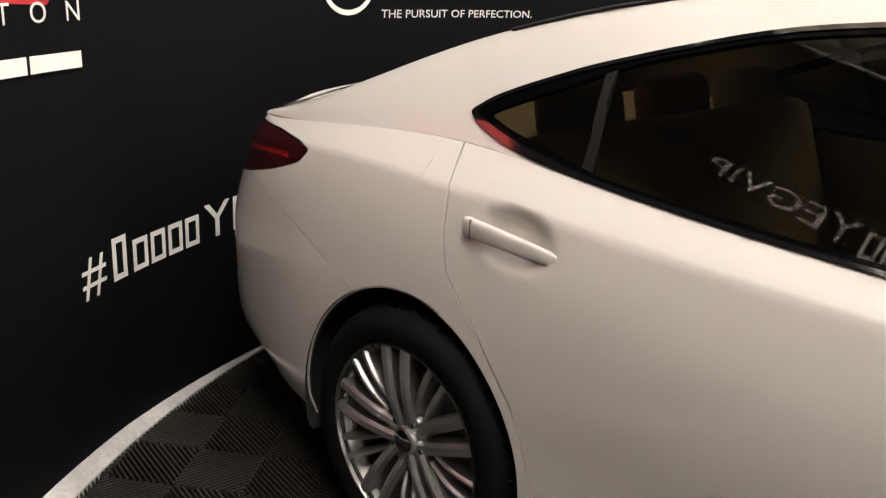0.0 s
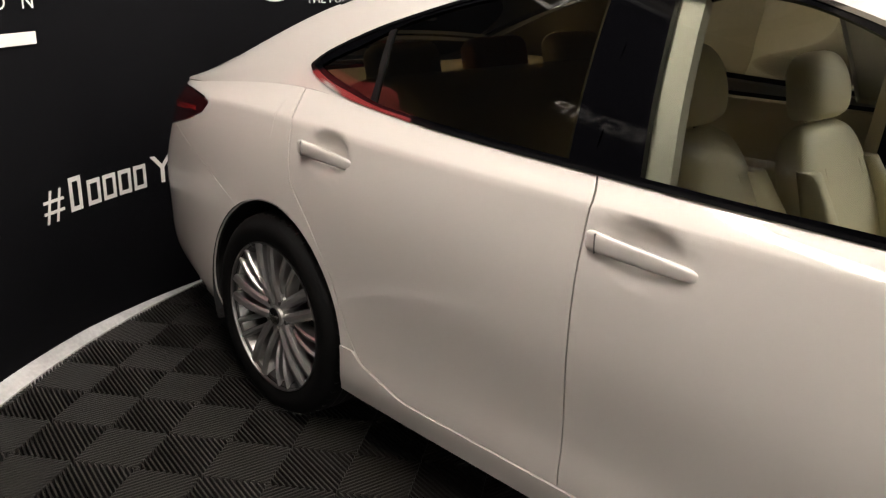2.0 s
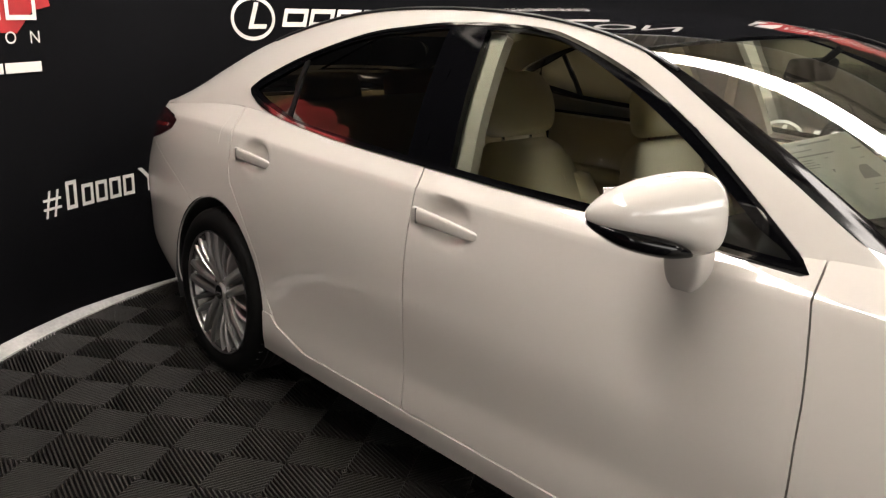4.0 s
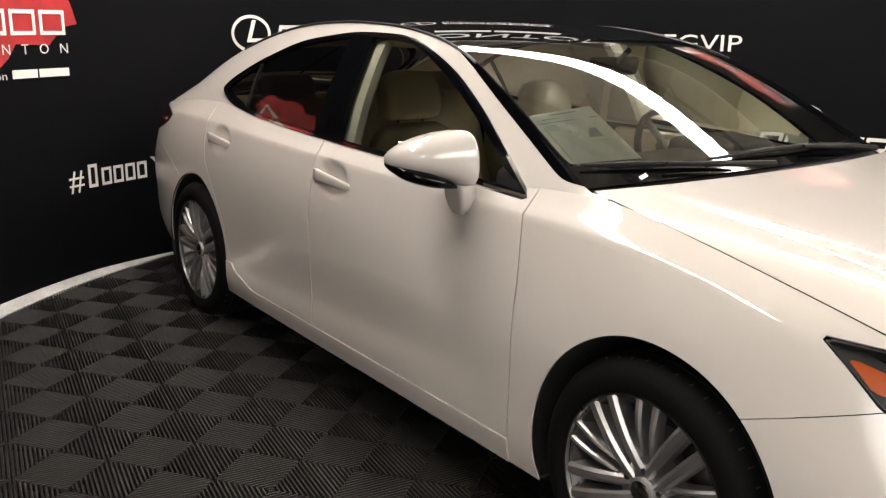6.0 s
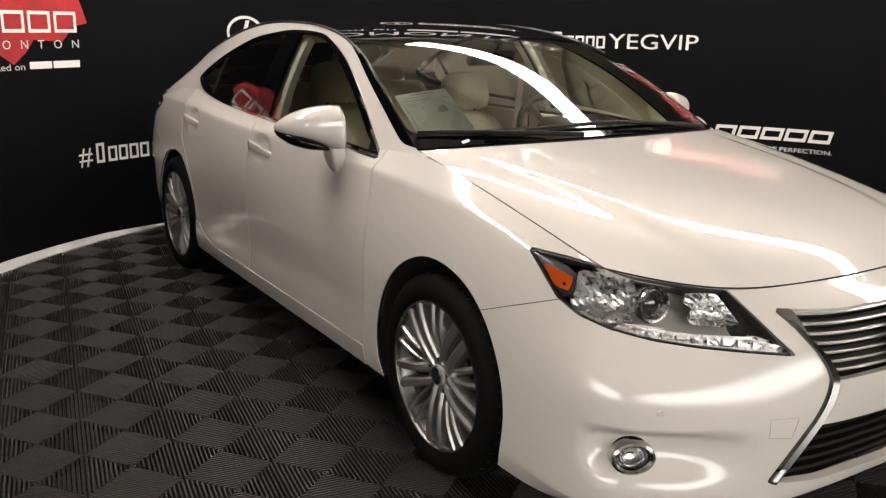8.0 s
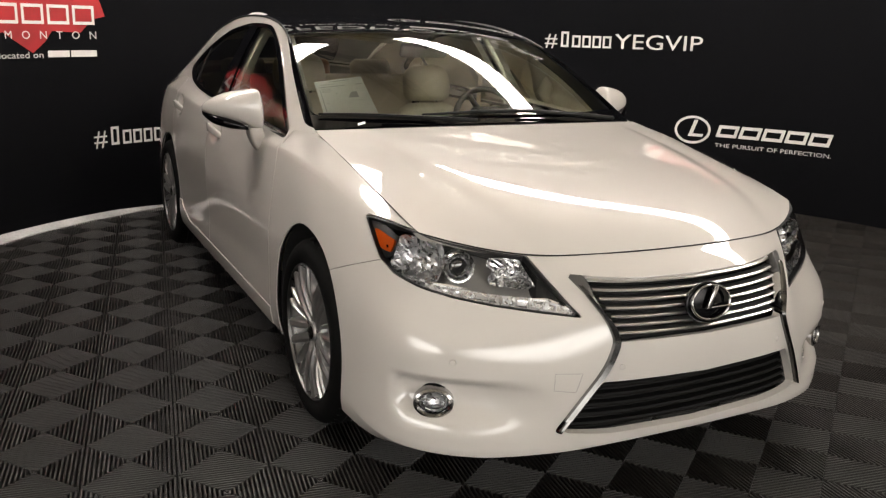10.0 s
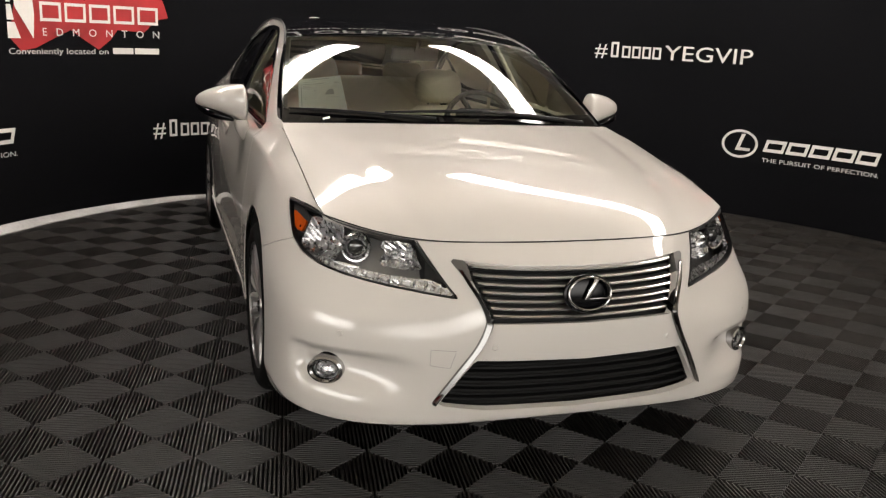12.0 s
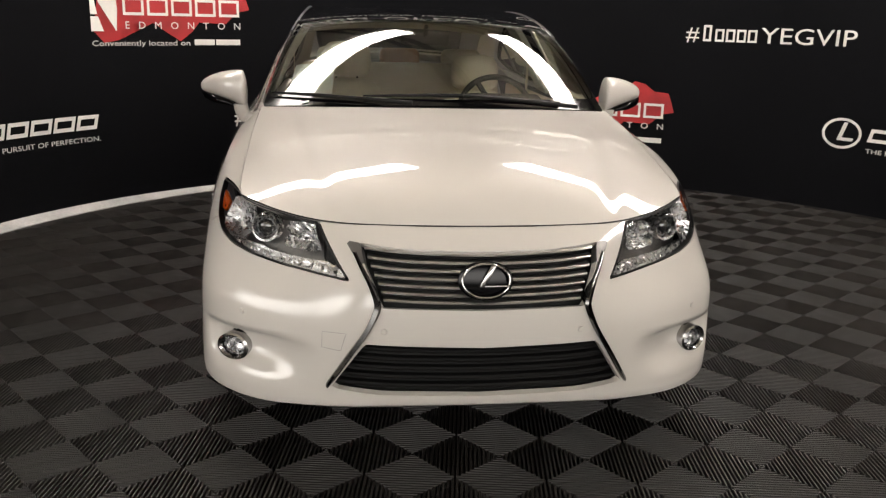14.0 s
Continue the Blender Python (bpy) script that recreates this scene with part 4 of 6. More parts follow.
# lid of the towing eye: a fine joint round a small four-sided cover
TOW = [(0.476, 0.468), (0.406, 0.470), (0.422, 0.414), (0.478, 0.419)]
loop = [(TOW[k][0] + (TOW[(k + 1) % 4][0] - TOW[k][0]) * i / 8, TOW[k][1] + (TOW[(k + 1) % 4][1] - TOW[k][1]) * i / 8) for k in range(4) for i in range(8)]
part("tow_cover_joint", tube_bm([(front_x(h, z) + 0.0004, -h, z) for h, z in loop], 0.0005, 5, True), CORNER_GREY, car, "fine joint of the towing cover")

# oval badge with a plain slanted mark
badge = empty("badge", "", "")
badge.parent = car
badge.matrix_basis = pose(2.414, 0, 0.640, 0, -12, 0)


def oval(rx, rz, n=56):
    return [(rx * math.cos(2 * math.pi * k / n), rz * math.sin(2 * math.pi * k / n)) for k in range(n)]


def facing_x(bm):
    """Turns a form made in the x-z plane with depth along y to face forward."""
    bmesh.ops.rotate(bm, cent=(0, 0, 0), matrix=Matrix.Rotation(radians(90), 3, "Z"), verts=bm.verts)
    return bm


part("plate", facing_x(prism_bm(oval(0.082, 0.060), 0.012, 0.004)), BLACK_GLOSS, badge, "black glossy plate")
ringpts = [(0.010, 0.0705 * math.cos(a), 0.0500 * math.sin(a)) for a in [2 * math.pi * k / 64 for k in range(64)]]
part("ring", tube_bm(ringpts, 0.0040, 8, True), DARK_CHROME, badge, "chrome ring")
b = box_bm((0.008, 0.018, 0.066), (0.012, -0.003, 0.014), 0.003)
for v in b.verts:
    v.co.y += 0.55 * v.co.z
part("slanted_bar", b, DARK_CHROME, badge, "chrome bar")
part("foot_bar", box_bm((0.008, 0.078, 0.0065), (0.011, 0.024, -0.0155), 0.0025), DARK_CHROME, badge, "chrome bar")

# ---------------------------------------------------------------- head lamps
lamp_face = front_of_a.cut(lambda V: V[:, 0] - 1.7).cut(lambda V: inside(CORNER(V), HEADLAMP))


def surf(q, z):
    """A point of the front corner by its corner coordinate and height, with its normal."""
    V = lamp_face.V
    C = CORNER(V)
    k = np.argmin((C[:, 0] - q) ** 2 + (C[:, 1] - z) ** 2)
    return V[k], lamp_face.N[k]


def faceted(name, sheet, depth_of, jitter, mat, parent, label=""):
    """A reflector of many small flat facets, set back behind the sheet."""
    rng = random.Random(len(sheet.V))
    d = depth_of(sheet.V) + np.array([rng.uniform(-jitter, jitter) for _ in sheet.V])
    return link_mesh(name, sheet.V - sheet.N * d[:, None], sheet.F, mat, parent, label)


BOWL = [(-1.562, 0.768), (-1.672, 0.772), (-1.765, 0.696), (-1.700, 0.690), (-1.585, 0.696), (-1.570, 0.715), (-1.590, 0.735), (-1.555, 0.748)]
SIDE_BOWL = [(-1.163, 0.808), (-1.150, 0.742), (-1.130, 0.722), (-1.195, 0.694), (-1.285, 0.676), (-1.372, 0.694), (-1.395, 0.745), (-1.365, 0.806), (-1.280, 0.806)]
LED_TOP = [(-1.290, 0.698), (-1.450, 0.684), (-1.600, 0.673), (-1.800, 0.667), (-1.860, 0.655)]


def headlamp(sign):
    flip = (lambda s: s) if sign < 0 else (lambda s: s.mirrored())
    corner_in = lambda V: inside(CORNER(V * np.array([1, -1, 1]) if sign > 0 else V), BOWL)
    side_in = lambda V: inside(CORNER(V * np.array([1, -1, 1]) if sign > 0 else V), SIDE_BOWL)
    e = empty("head_lamp", "", "")
    e.parent = car
    shell("lens", flip(lamp_face), LENS, e, "clear lens", 0.0)
    shell("housing", flip(lamp_face.moved(-0.072)), LAMP_DARK, e, "dark grey housing", 0)
    edge = lamp_face.cut(lambda V: 0.0026 - inside(CORNER(V), HEADLAMP))
    shell("seal", flip(edge.moved(0.0005)), BLACK_SATIN, e, "black seal", 0.03)
    top_edge = lamp_face.cut(lambda V: 0.0035 - np.min(np.linalg.norm(V[:, None] - RIM_LINE[None], axis=2), axis=1))
    shell("top_seal", flip(top_edge.moved(0.0003)), BLACK_SATIN, e, "black seal", 0.06)
    tip = lamp_face.cut(lambda V: inside(CORNER(V), [(-0.95, 0.85), (-1.07, 0.825), (-1.158, 0.797), (-1.145, 0.745), (-1.085, 0.725), (-1.02, 0.79)]))
    shell("tip_cover", flip(tip.moved(-0.018)), BLACK_SATIN, e, "black tip cover", 0.01)
    amber = lamp_face.cut(lambda V: inside(CORNER(V), [(-1.018, 0.811), (-1.150, 0.785), (-1.134, 0.750), (-1.078, 0.755)]))
    shell("reflector", flip(amber.moved(-0.010)), AMBER, e, "orange side reflector", 0.01)
    shell("reflector_mark", flip(amber.cut(lambda V: inside(CORNER(V), [(-1.105, 0.772), (-1.128, 0.768), (-1.126, 0.758), (-1.105, 0.761)])).moved(-0.009)), RED_LENS, e)
    bowl = lamp_face.cut(lambda V: inside(CORNER(V), SIDE_BOWL))
    faceted("side_bowl", flip(bowl), lambda V: 0.016 + 0.9 * np.minimum(side_in(V), 0.045), 0.0016, LAMP_SILVER, e, "silvered turn lamp bowl")
    bowl = lamp_face.cut(lambda V: inside(CORNER(V), BOWL))
    faceted("high_beam_bowl", flip(bowl), lambda V: 0.022 + 1.0 * np.minimum(corner_in(V), 0.035), 0.0016, LAMP_RING, e, "faceted chrome high beam bowl")
    low = lamp_face.cut(lambda V: along(CORNER(V), LED_TOP)).cut(lambda V: -1.285 - CORNER(V)[:, 0])
    shell("led_tray", flip(low.moved(-0.026)), LAMP_SILVER, e, "silver light strip tray", 0.0)
    rail = lamp_face.cut(lambda V: 0.0032 - np.abs(along(CORNER(V), LED_TOP))).cut(lambda V: -1.285 - CORNER(V)[:, 0])
    shell("led_rail", flip(rail.moved(-0.012)), CHROME, e, "chrome rail", 0.012)
    for i in range(10):
        q = -1.345 - 0.054 * i
        cell = low.cut(lambda V: 0.023 - np.abs(CORNER(V)[:, 0] - q)).cut(lambda V: inside(CORNER(V), HEADLAMP) - 0.009).cut(lambda V: along(CORNER(V), LED_TOP) - 0.008)
        if len(cell.F):
            faceted("light_cell", flip(cell), lambda V: 0.014 + 0.0 * V[:, 0], 0.0016, LAMP_SILVER, e)
    p, n = surf(-1.448, 0.744)
    c = Vector(p - n * 0.030)
    c.y *= -sign
    aim = Vector((1, 0.30 * sign, 0.02)).to_track_quat("Z", "Y").to_matrix().to_4x4()
    m = Matrix.Translation(c) @ aim
    ob = part("ring", lathe_bm([(0.0345, -0.020), (0.0350, 0.004), (0.0385, 0.012), (0.0440, 0.013), (0.0475, 0.006), (0.0480, -0.03)], 48, "Z"), LAMP_RING, e, "chrome projector ring", angle=30)
    ob.matrix_basis = m
    ob = part("inner_ring", lathe_bm([(0.0265, -0.004), (0.0275, 0.000), (0.0300, 0.000), (0.0345, -0.018)], 48, "Z"), LAMP_SILVER, e, angle=30)
    ob.matrix_basis = m
    bm = bmesh.new()
    bmesh.ops.create_uvsphere(bm, u_segments=32, v_segments=16, radius=0.0275)
    bmesh.ops.scale(bm, vec=(1, 1, 0.6), verts=bm.verts)
    bmesh.ops.translate(bm, vec=(0, 0, -0.006), verts=bm.verts)
    ob = part("projector", bm, PROJECTOR, e, "round projector glass")
    ob.matrix_basis = m
    p, n = surf(-1.655, 0.735)
    c = Vector(p - n * 0.040)
    c.y *= -sign
    ob = part("bulb_cap", lathe_bm([(0.0005, 0.020), (0.008, 0.018), (0.011, 0.008), (0.011, -0.02)], 20, "Z"), LAMP_SILVER, e)
    ob.matrix_basis = Matrix.Translation(c) @ aim
    return e


headlamp(-1)
headlamp(1)


def fog_lamp(sign):
    e = empty("fog_lamp", "", "")
    e.parent = car
    d = Vector((0.88, 0.47 * sign, 0.04)).normalized()
    e.matrix_basis = Matrix.Translation(Vector((FOG_AT[0], -sign * FOG_AT[1], FOG_AT[2])) + d * 0.020) @ d.to_track_quat("Z", "Y").to_matrix().to_4x4() @ Matrix.Diagonal((1.12, 0.86, 1, 1))
    part("bezel", lathe_bm([(0.036, -0.02), (0.038, 0.010), (0.044, 0.016), (0.051, 0.012), (0.053, -0.02)], 40, "Z"), DARK_CHROME, e, "chrome bezel")
    part("bowl", lathe_bm([(0.004, -0.030), (0.020, -0.026), (0.036, 0.0)], 32, "Z"), LAMP_SILVER, e)
    part("inner_ring", lathe_bm([(0.026, -0.016), (0.028, -0.006), (0.032, -0.006), (0.034, -0.014)], 32, "Z"), CHROME, e)
    part("lens", lathe_bm([(0.0005, 0.010), (0.018, 0.008), (0.034, 0.001)], 32, "Z"), LENS, e, "clear lens")
    return e


fog_lamp(-1)
fog_lamp(1)

# small parking sensors on the bumper
for hh, z in ((0.296, 0.485), (0.724, 0.489)):
    for sgn in (-1, 1):
        x = front_x(hh, z)
        ob = part("parking_sensor", lathe_bm([(0.0005, 0.002), (0.008, 0.002), (0.0095, 0.0), (0.0105, -0.006)], 20, "X"), PAINT, car)
        ob.location = (x + 0.0005, sgn * hh, z)
        ob.rotation_euler = (0, 0, sgn * (0.35 if hh < 0.5 else 0.7))

# ---------------------------------------------------------------- hood
def coons(left, right, rear, front):
    """A sheet between four border curves: left and right run forward, rear and front run across."""
    m, n = len(left), len(rear)
    u, v = np.linspace(0, 1, m)[:, None, None], np.linspace(0, 1, n)[None, :, None]
    b = 1 - (1 - v) ** 2
    A = (1 - b) * left[:, None] + b * right[:, None] + (1 - u) * rear[None] + u * front[None]
    A = A - ((1 - u) * (1 - b) * left[0] + (1 - u) * b * right[0] + u * (1 - b) * left[-1] + u * b * right[-1])
    return A


HOOD_SIDE = [(1.075, -0.738, 1.004), (1.15, -0.745, 0.991), (1.41, -0.747, 0.947), (1.60, -0.747, 0.908), (1.80, -0.747, 0.865), (2.003, -0.735, 0.815)]
HOOD_MIDDLE = [(1.215, 0, 1.022), (1.34, 0, 1.0065), (1.60, 0, 0.9725), (1.85, 0, 0.934), (2.08, 0, 0.880), (2.20, 0, 0.829), (2.275, 0, 0.772)]
HOOD_SIDE.insert(5, (1.93, -0.744, 0.834))
HOOD_REAR = [(1.075, -0.738, 1.004), (1.135, -0.60, 1.012), (1.180, -0.40, 1.018), (1.205, -0.20, 1.021), (1.215, 0, 1.022)]
HOOD_FRONT = [(2.003, -0.735, 0.815), (2.098, -0.640, 0.793), (2.192, -0.482, 0.769), (2.252, -0.30, 0.772), (2.275, 0, 0.772)]


def half_of(line):
    """One half of a line across the car, made as a whole so that it crosses the middle squarely."""
    full = eased(crom(line + [(x, -y, z) for x, y, z in reversed(line[:-1])], 24), 240)
    return full[:len(full) // 2 + 1]


HX = [eased(crom(HOOD_SIDE, 12), 60), eased(crom(HOOD_MIDDLE, 12), 60), half_of(HOOD_REAR), half_of(HOOD_FRONT)]
hood_a = coons(*HX)


def hood_section(A):
    """A flat middle field, a ridge on either side of it, then a hollow flank that falls to the fender."""
    m = len(A)
    f = np.linspace(0, 1, 400)
    Z = A[..., 2].copy()
    for i in range(m):
        u = i / (m - 1)
        sc, crown = 0.82 - 0.36 * u, 0.27 - 0.13 * u
        y = np.abs(A[i, :, 1]) / abs(A[i, 0, 1])
        field = 2 * crown * f / (0.85 - 0.12 * u) ** 2
        q = np.clip((f - sc) / (1 - sc), 0, 1)
        flank = 0.8 + 0.9 * smooth_step(q)
        over = 1 / (1 + np.exp(-(f - sc) / 0.011))
        roll = np.exp(-((1 - f) / 0.09) ** 2)
        slope = field * (1 - over) + flank * over
        g = np.cumsum(slope) / 400
        g = g + (1 - g[-1]) * np.cumsum(roll) / roll.sum()
        z = A[i, -1, 2] - (A[i, -1, 2] - A[i, 0, 2]) * np.interp(y, f, g)
        p = np.clip((y - sc) / (1 - sc), 0, 1)
        Z[i] = z - 0.0100 * smooth_step(u / 0.35) * (smooth_step(p / 0.30) - p)
    u = np.linspace(0, 1, m)[:, None]
    A[..., 2] = Z + (A[0, :, 2] - Z[0]) * smooth_step((0.6 - u) / 0.6) + (A[-1, :, 2] - Z[-1]) * smooth_step((u - 0.80) / 0.20)
    for _ in range(30):
        A[1:-1, :, 2] = 0.5 * A[1:-1, :, 2] + 0.25 * (A[:-2, :, 2] + A[2:, :, 2])
    return A


hood_a = hood_section(hood_a)
hood_half = Sheet.grid(hood_a, np.array([1.6, 0, 0.3]))
flip_y = np.array([1, -1, 1])
for pts, thick in ((np.concatenate([HX[3], HX[3][-2::-1] * flip_y]), 0.0024), (HX[0], 0.0011), (HX[0] * flip_y, 0.0011)):
    part("hood_joint", tube_bm([(x, y, z - 0.0006) for x, y, z in pts[::2]], thick, 6), WELL, car, "dark joint round the hood")
hood_half = hood_half.moved(0.0008)
shell("hood", hood_half.joined(hood_half.mirrored()), PAINT, car, "", 0.02)

# ---------------------------------------------------------------- upper body
BELT = [(0.93, 0.786, 0.945), (0.75, 0.790, 0.948), (0.50, 0.796, 0.957), (0.25, 0.800, 0.973), (0.0, 0.805, 0.990), (-0.30, 0.807, 1.002),
        (-0.75, 0.795, 1.015), (-1.10, 0.763, 1.039), (-1.42, 0.734, 1.052), (-1.75, 0.732, 1.032), (-2.05, 0.712, 1.0), (-2.29, 0.655, 0.982)]
ROOF_EDGE = [(1.045, 0.735, 1.005), (0.81, 0.703, 1.135), (0.57, 0.662, 1.255), (0.325, 0.617, 1.350), (0.05, 0.587, 1.402), (-0.30, 0.571, 1.427),
             (-0.75, 0.568, 1.419), (-1.12, 0.580, 1.363), (-1.48, 0.602, 1.268), (-1.80, 0.624, 1.151), (-2.05, 0.642, 1.055), (-2.27, 0.635, 0.995)]
B0 = np.array([(1.125, 0.748, 0.9925), (1.03, 0.766, 0.975)] + BELT)
B3 = np.array([(1.140, 0.744, 0.9935), (1.095, 0.7405, 1.0005)] + ROOF_EDGE)
bulge = np.array([0.0, 0.002, 0.005, 0.010, 0.014, 0.016, 0.016, 0.015, 0.012, 0.009, 0.008, 0.009, 0.009, 0.004])[:, None]
rows = [B0]
for t in (0.33, 0.66, 0.88):
    d = B3 - B0
    out = np.stack([0 * d[:, 0], d[:, 2], -d[:, 1]], 1)
    out /= np.linalg.norm(out, axis=1, keepdims=True)
    rows.append(B0 + t * d + bulge * 4 * t * (1 - t) * out * np.array([0, 1, 1]))
rows.append(B3)
UPPER = Sheet.grid(as_right(loft(rows, 16, 10)), np.array([-0.4, 0, 1.0]))

body_side = UPPER.cut(lambda V: -dlo(V) - 0.001).cut(lambda V: np.where((V[:, 0] < -1.2) & (V[:, 2] < 1.125), np.abs(along(XZ(V), SEAM_C)) - GAP, 1.0))
body_side = body_side.cut(lambda V: -along(XZ(V), [(-2.6, 0.90), (-2.05, 0.99), (-1.0, 0.99), (0.5, 0.94), (0.9, 0.94), (1.2, 0.94)]) * -1)
right_and_left("body_side_frame", body_side.cut(lambda V: -inside(XZ(V), FRIT)), PAINT)
right_and_left("windscreen_pillar_border", UPPER.cut(lambda V: -dlo(V) - 0.001).cut(lambda V: inside(XZ(V), FRIT) - 0.0005).moved(-0.001), BLACK_GLOSS, "black windscreen border", 0.006)
glass_in = lambda V: 0.017 + 0.015 * smooth_step((-0.98 - V[:, 0]) / 0.22) + 0.013 * smooth_step((V[:, 0] - 0.1) / 0.3) * smooth_step((V[:, 2] - 0.985) / 0.04)
trim_w = lambda V: 0.0085 + 0.009 * smooth_step((-0.98 - V[:, 0]) / 0.22) * smooth_step((1.135 - V[:, 2]) / 0.03)
trim = UPPER.cut(dlo).cut(lambda V: trim_w(V) - dlo(V))
right_and_left("window_trim", trim.moved(0.004), TRIM_CHROME, "chrome window trim", 0.008)
seal = UPPER.cut(lambda V: dlo(V) - trim_w(V)).cut(lambda V: glass_in(V) - dlo(V))
right_and_left("window_seal", seal.moved(0.001), BLACK_GLOSS, "black window seal", 0.012)
opening = UPPER.cut(lambda V: dlo(V) - glass_in(V))
PILLAR_F = [(-0.215, 1.40), (-0.115, 0.90)]
PILLAR_R = [(-0.375, 1.40), (-0.305, 0.90)]
QUARTER = [(-1.094, 1.40), (-1.012, 0.90)]
front_glass = opening.cut(lambda V: along(XZ(V), PILLAR_F))
pillar = opening.cut(lambda V: -along(XZ(V), PILLAR_F)).cut(lambda V: along(XZ(V), PILLAR_R))
rear_side = opening.cut(lambda V: -along(XZ(V), PILLAR_R))
rear_glass = rear_side.cut(lambda V: along(XZ(V), QUARTER) - 0.012)
divider = rear_side.cut(lambda V: 0.012 - np.abs(along(XZ(V), QUARTER)))
quarter_glass = rear_side.cut(lambda V: -along(XZ(V), QUARTER) - 0.012)
for d, sh in zip(doors_f, (front_glass, front_glass.mirrored())):
    shell("door_window", sh.moved(-0.004), SIDE_GLASS, d, "clear front side window", 0)
    sail = sh.cut(lambda V: along(XZ(V), [(0.752, 0.90), (0.768, 1.10)]) * -1)
    shell("mirror_sail", sail.moved(-0.012), BLACK_SATIN, d, "black mirror corner panel", 0)
for d, sh in zip(doors_r, (rear_glass, rear_glass.mirrored())):
    shell("door_window", sh.moved(-0.004), PRIVACY, d, "dark tinted rear side window", 0)
for d, sh in zip(doors_r, (quarter_glass, quarter_glass.mirrored())):
    shell("quarter_window", sh.moved(-0.004), PRIVACY, d, "dark tinted quarter window", 0)
right_and_left("door_pillar", pillar.moved(0.001).cut(lambda V: np.abs(along(XZ(V), [(-0.300, 1.40), (-0.238, 0.90)])) - 0.003), BLACK_GLOSS, "gloss black pillar cover", 0.02)
right_and_left("window_divider", divider.moved(0.001), WIPER_BLACK, "black window divider", 0.01)

# top: windscreen, roof and rear window between the two roof edges
TOP_MIDDLE = [(1.175, 1.028), (0.93, 1.162), (0.69, 1.285), (0.435, 1.385), (0.08, 1.434), (-0.30, 1.450), (-0.75, 1.444), (-1.15, 1.402),
              (-1.52, 1.307), (-1.86, 1.186), (-2.12, 1.094), (-2.38, 1.045)]
E = eased(crom(ROOF_EDGE, 16), 90)
M = eased(crom([(x, 0, z) for x, z in TOP_MIDDLE], 16), 140)
top = []
for e, c in zip(E, M):
    row = []
    for k in range(25):
        s = 1 - k / 24
        row.append((c[0] - (c[0] - e[0]) * s ** 2.0, -e[1] * s, c[2] - (c[2] - e[2]) * s ** 2.2))
    top.append(row)
TOP = Sheet.grid(np.array(top), np.array([-0.4, 0, 0.5]))
TOP_U = np.repeat(np.linspace(0, 11, len(E)), 25)
both = lambda s: s.joined(s.mirrored())


def top_between(u0, u1, inset=0.0):
    """The stretch of the top between two stations; stations follow the roof edge's points."""
    keep = [f for f in TOP.F if u0 <= TOP_U[f[0]] < u1 - 1e-6]
    used = sorted({i for f in keep for i in f})
    at = {o: k for k, o in enumerate(used)}
    return Sheet(TOP.V[used], TOP.N[used], [tuple(at[i] for i in f) for f in keep])


screen = top_between(0, 3.0)


def screen_edge(V):
    z = [r[2] for r in ROOF_EDGE[:4]]
    return np.interp(V[:, 2], z, [r[1] for r in ROOF_EDGE[:4]]) + V[:, 1] - 0.006


shell("windscreen", both(screen.cut(lambda V: screen_edge(V)).cut(lambda V: V[:, 2] - 1.052)), GLASS, car, "clear windscreen", 0)
frit = both(screen.cut(lambda V: np.maximum(-screen_edge(V), 1.052 - V[:, 2])))
shell("windscreen_border", frit, BLACK_GLOSS, car, "black windscreen border", 0.006)
shell("roof_panel", both(top_between(3.0, 7.0)).moved(0.001), ROOF_GLASS, car, "black glass roof panel", 0.01)
shell("rear_window", both(top_between(7.0, 9.6)), PRIVACY, car, "dark rear window", 0.005)
shell("boot_lid", both(top_between(9.6, 11.0)), PAINT, car, "", 0.02)
# thin black joint between roof panel and side frame
for s in (-1, 1):
    pts = [(e[0], s * (e[1] + 0.002), e[2] + 0.002) for e in E[40:16 * 8:4]]
    part("roof_joint", tube_bm(pts, 0.005, 6), BLACK_SATIN, car)
# rear spoiler lip
lip = crom([(-2.25, -0.60, 0.992), (-2.32, -0.40, 1.018), (-2.36, 0, 1.036), (-2.32, 0.40, 1.018), (-2.25, 0.60, 0.992)], 8)
part("spoiler", tube_bm([tuple(p) for p in lip], [0.006] + [0.016] * (len(lip) - 2) + [0.006], 10), PAINT, car)

# cowl and wipers at the foot of the windscreen
V, F = [], []
for i in range(41):
    y = -0.72 + 1.44 * i / 40
    s = abs(y) / 0.738
    xr, xf = 1.165 - 0.14 * s * s, 1.235 - 0.14 * s * s
    V += [(xr - 0.02, y, 1.038 - 0.02 * s * s), (xr + 0.02, y, 1.010 - 0.02 * s * s), (xf + 0.02, y, 0.995 - 0.02 * s * s)]
for i in range(40):
    for k in range(2):
        a = 3 * i + k
        F.append((a, a + 1, a + 4, a + 3))
link_mesh("cowl", V, F, BLACK_SATIN, car, "black cowl", True)


def on_screen(y, f):
    """A point on the windscreen by its side offset and its share of the way up."""
    u = 3.0 * f
    e = np.array([np.interp(u, range(4), [r[k] for r in ROOF_EDGE[:4]]) for k in range(3)])
    c = np.array([np.interp(u, range(4), [r[k] for r in TOP_MIDDLE[:4]]) for k in range(2)])
    s = abs(y) / e[1]
    return (c[0] - (c[0] - e[0]) * s * s, y, c[1] - (c[1] - e[2]) * s ** 2.2)


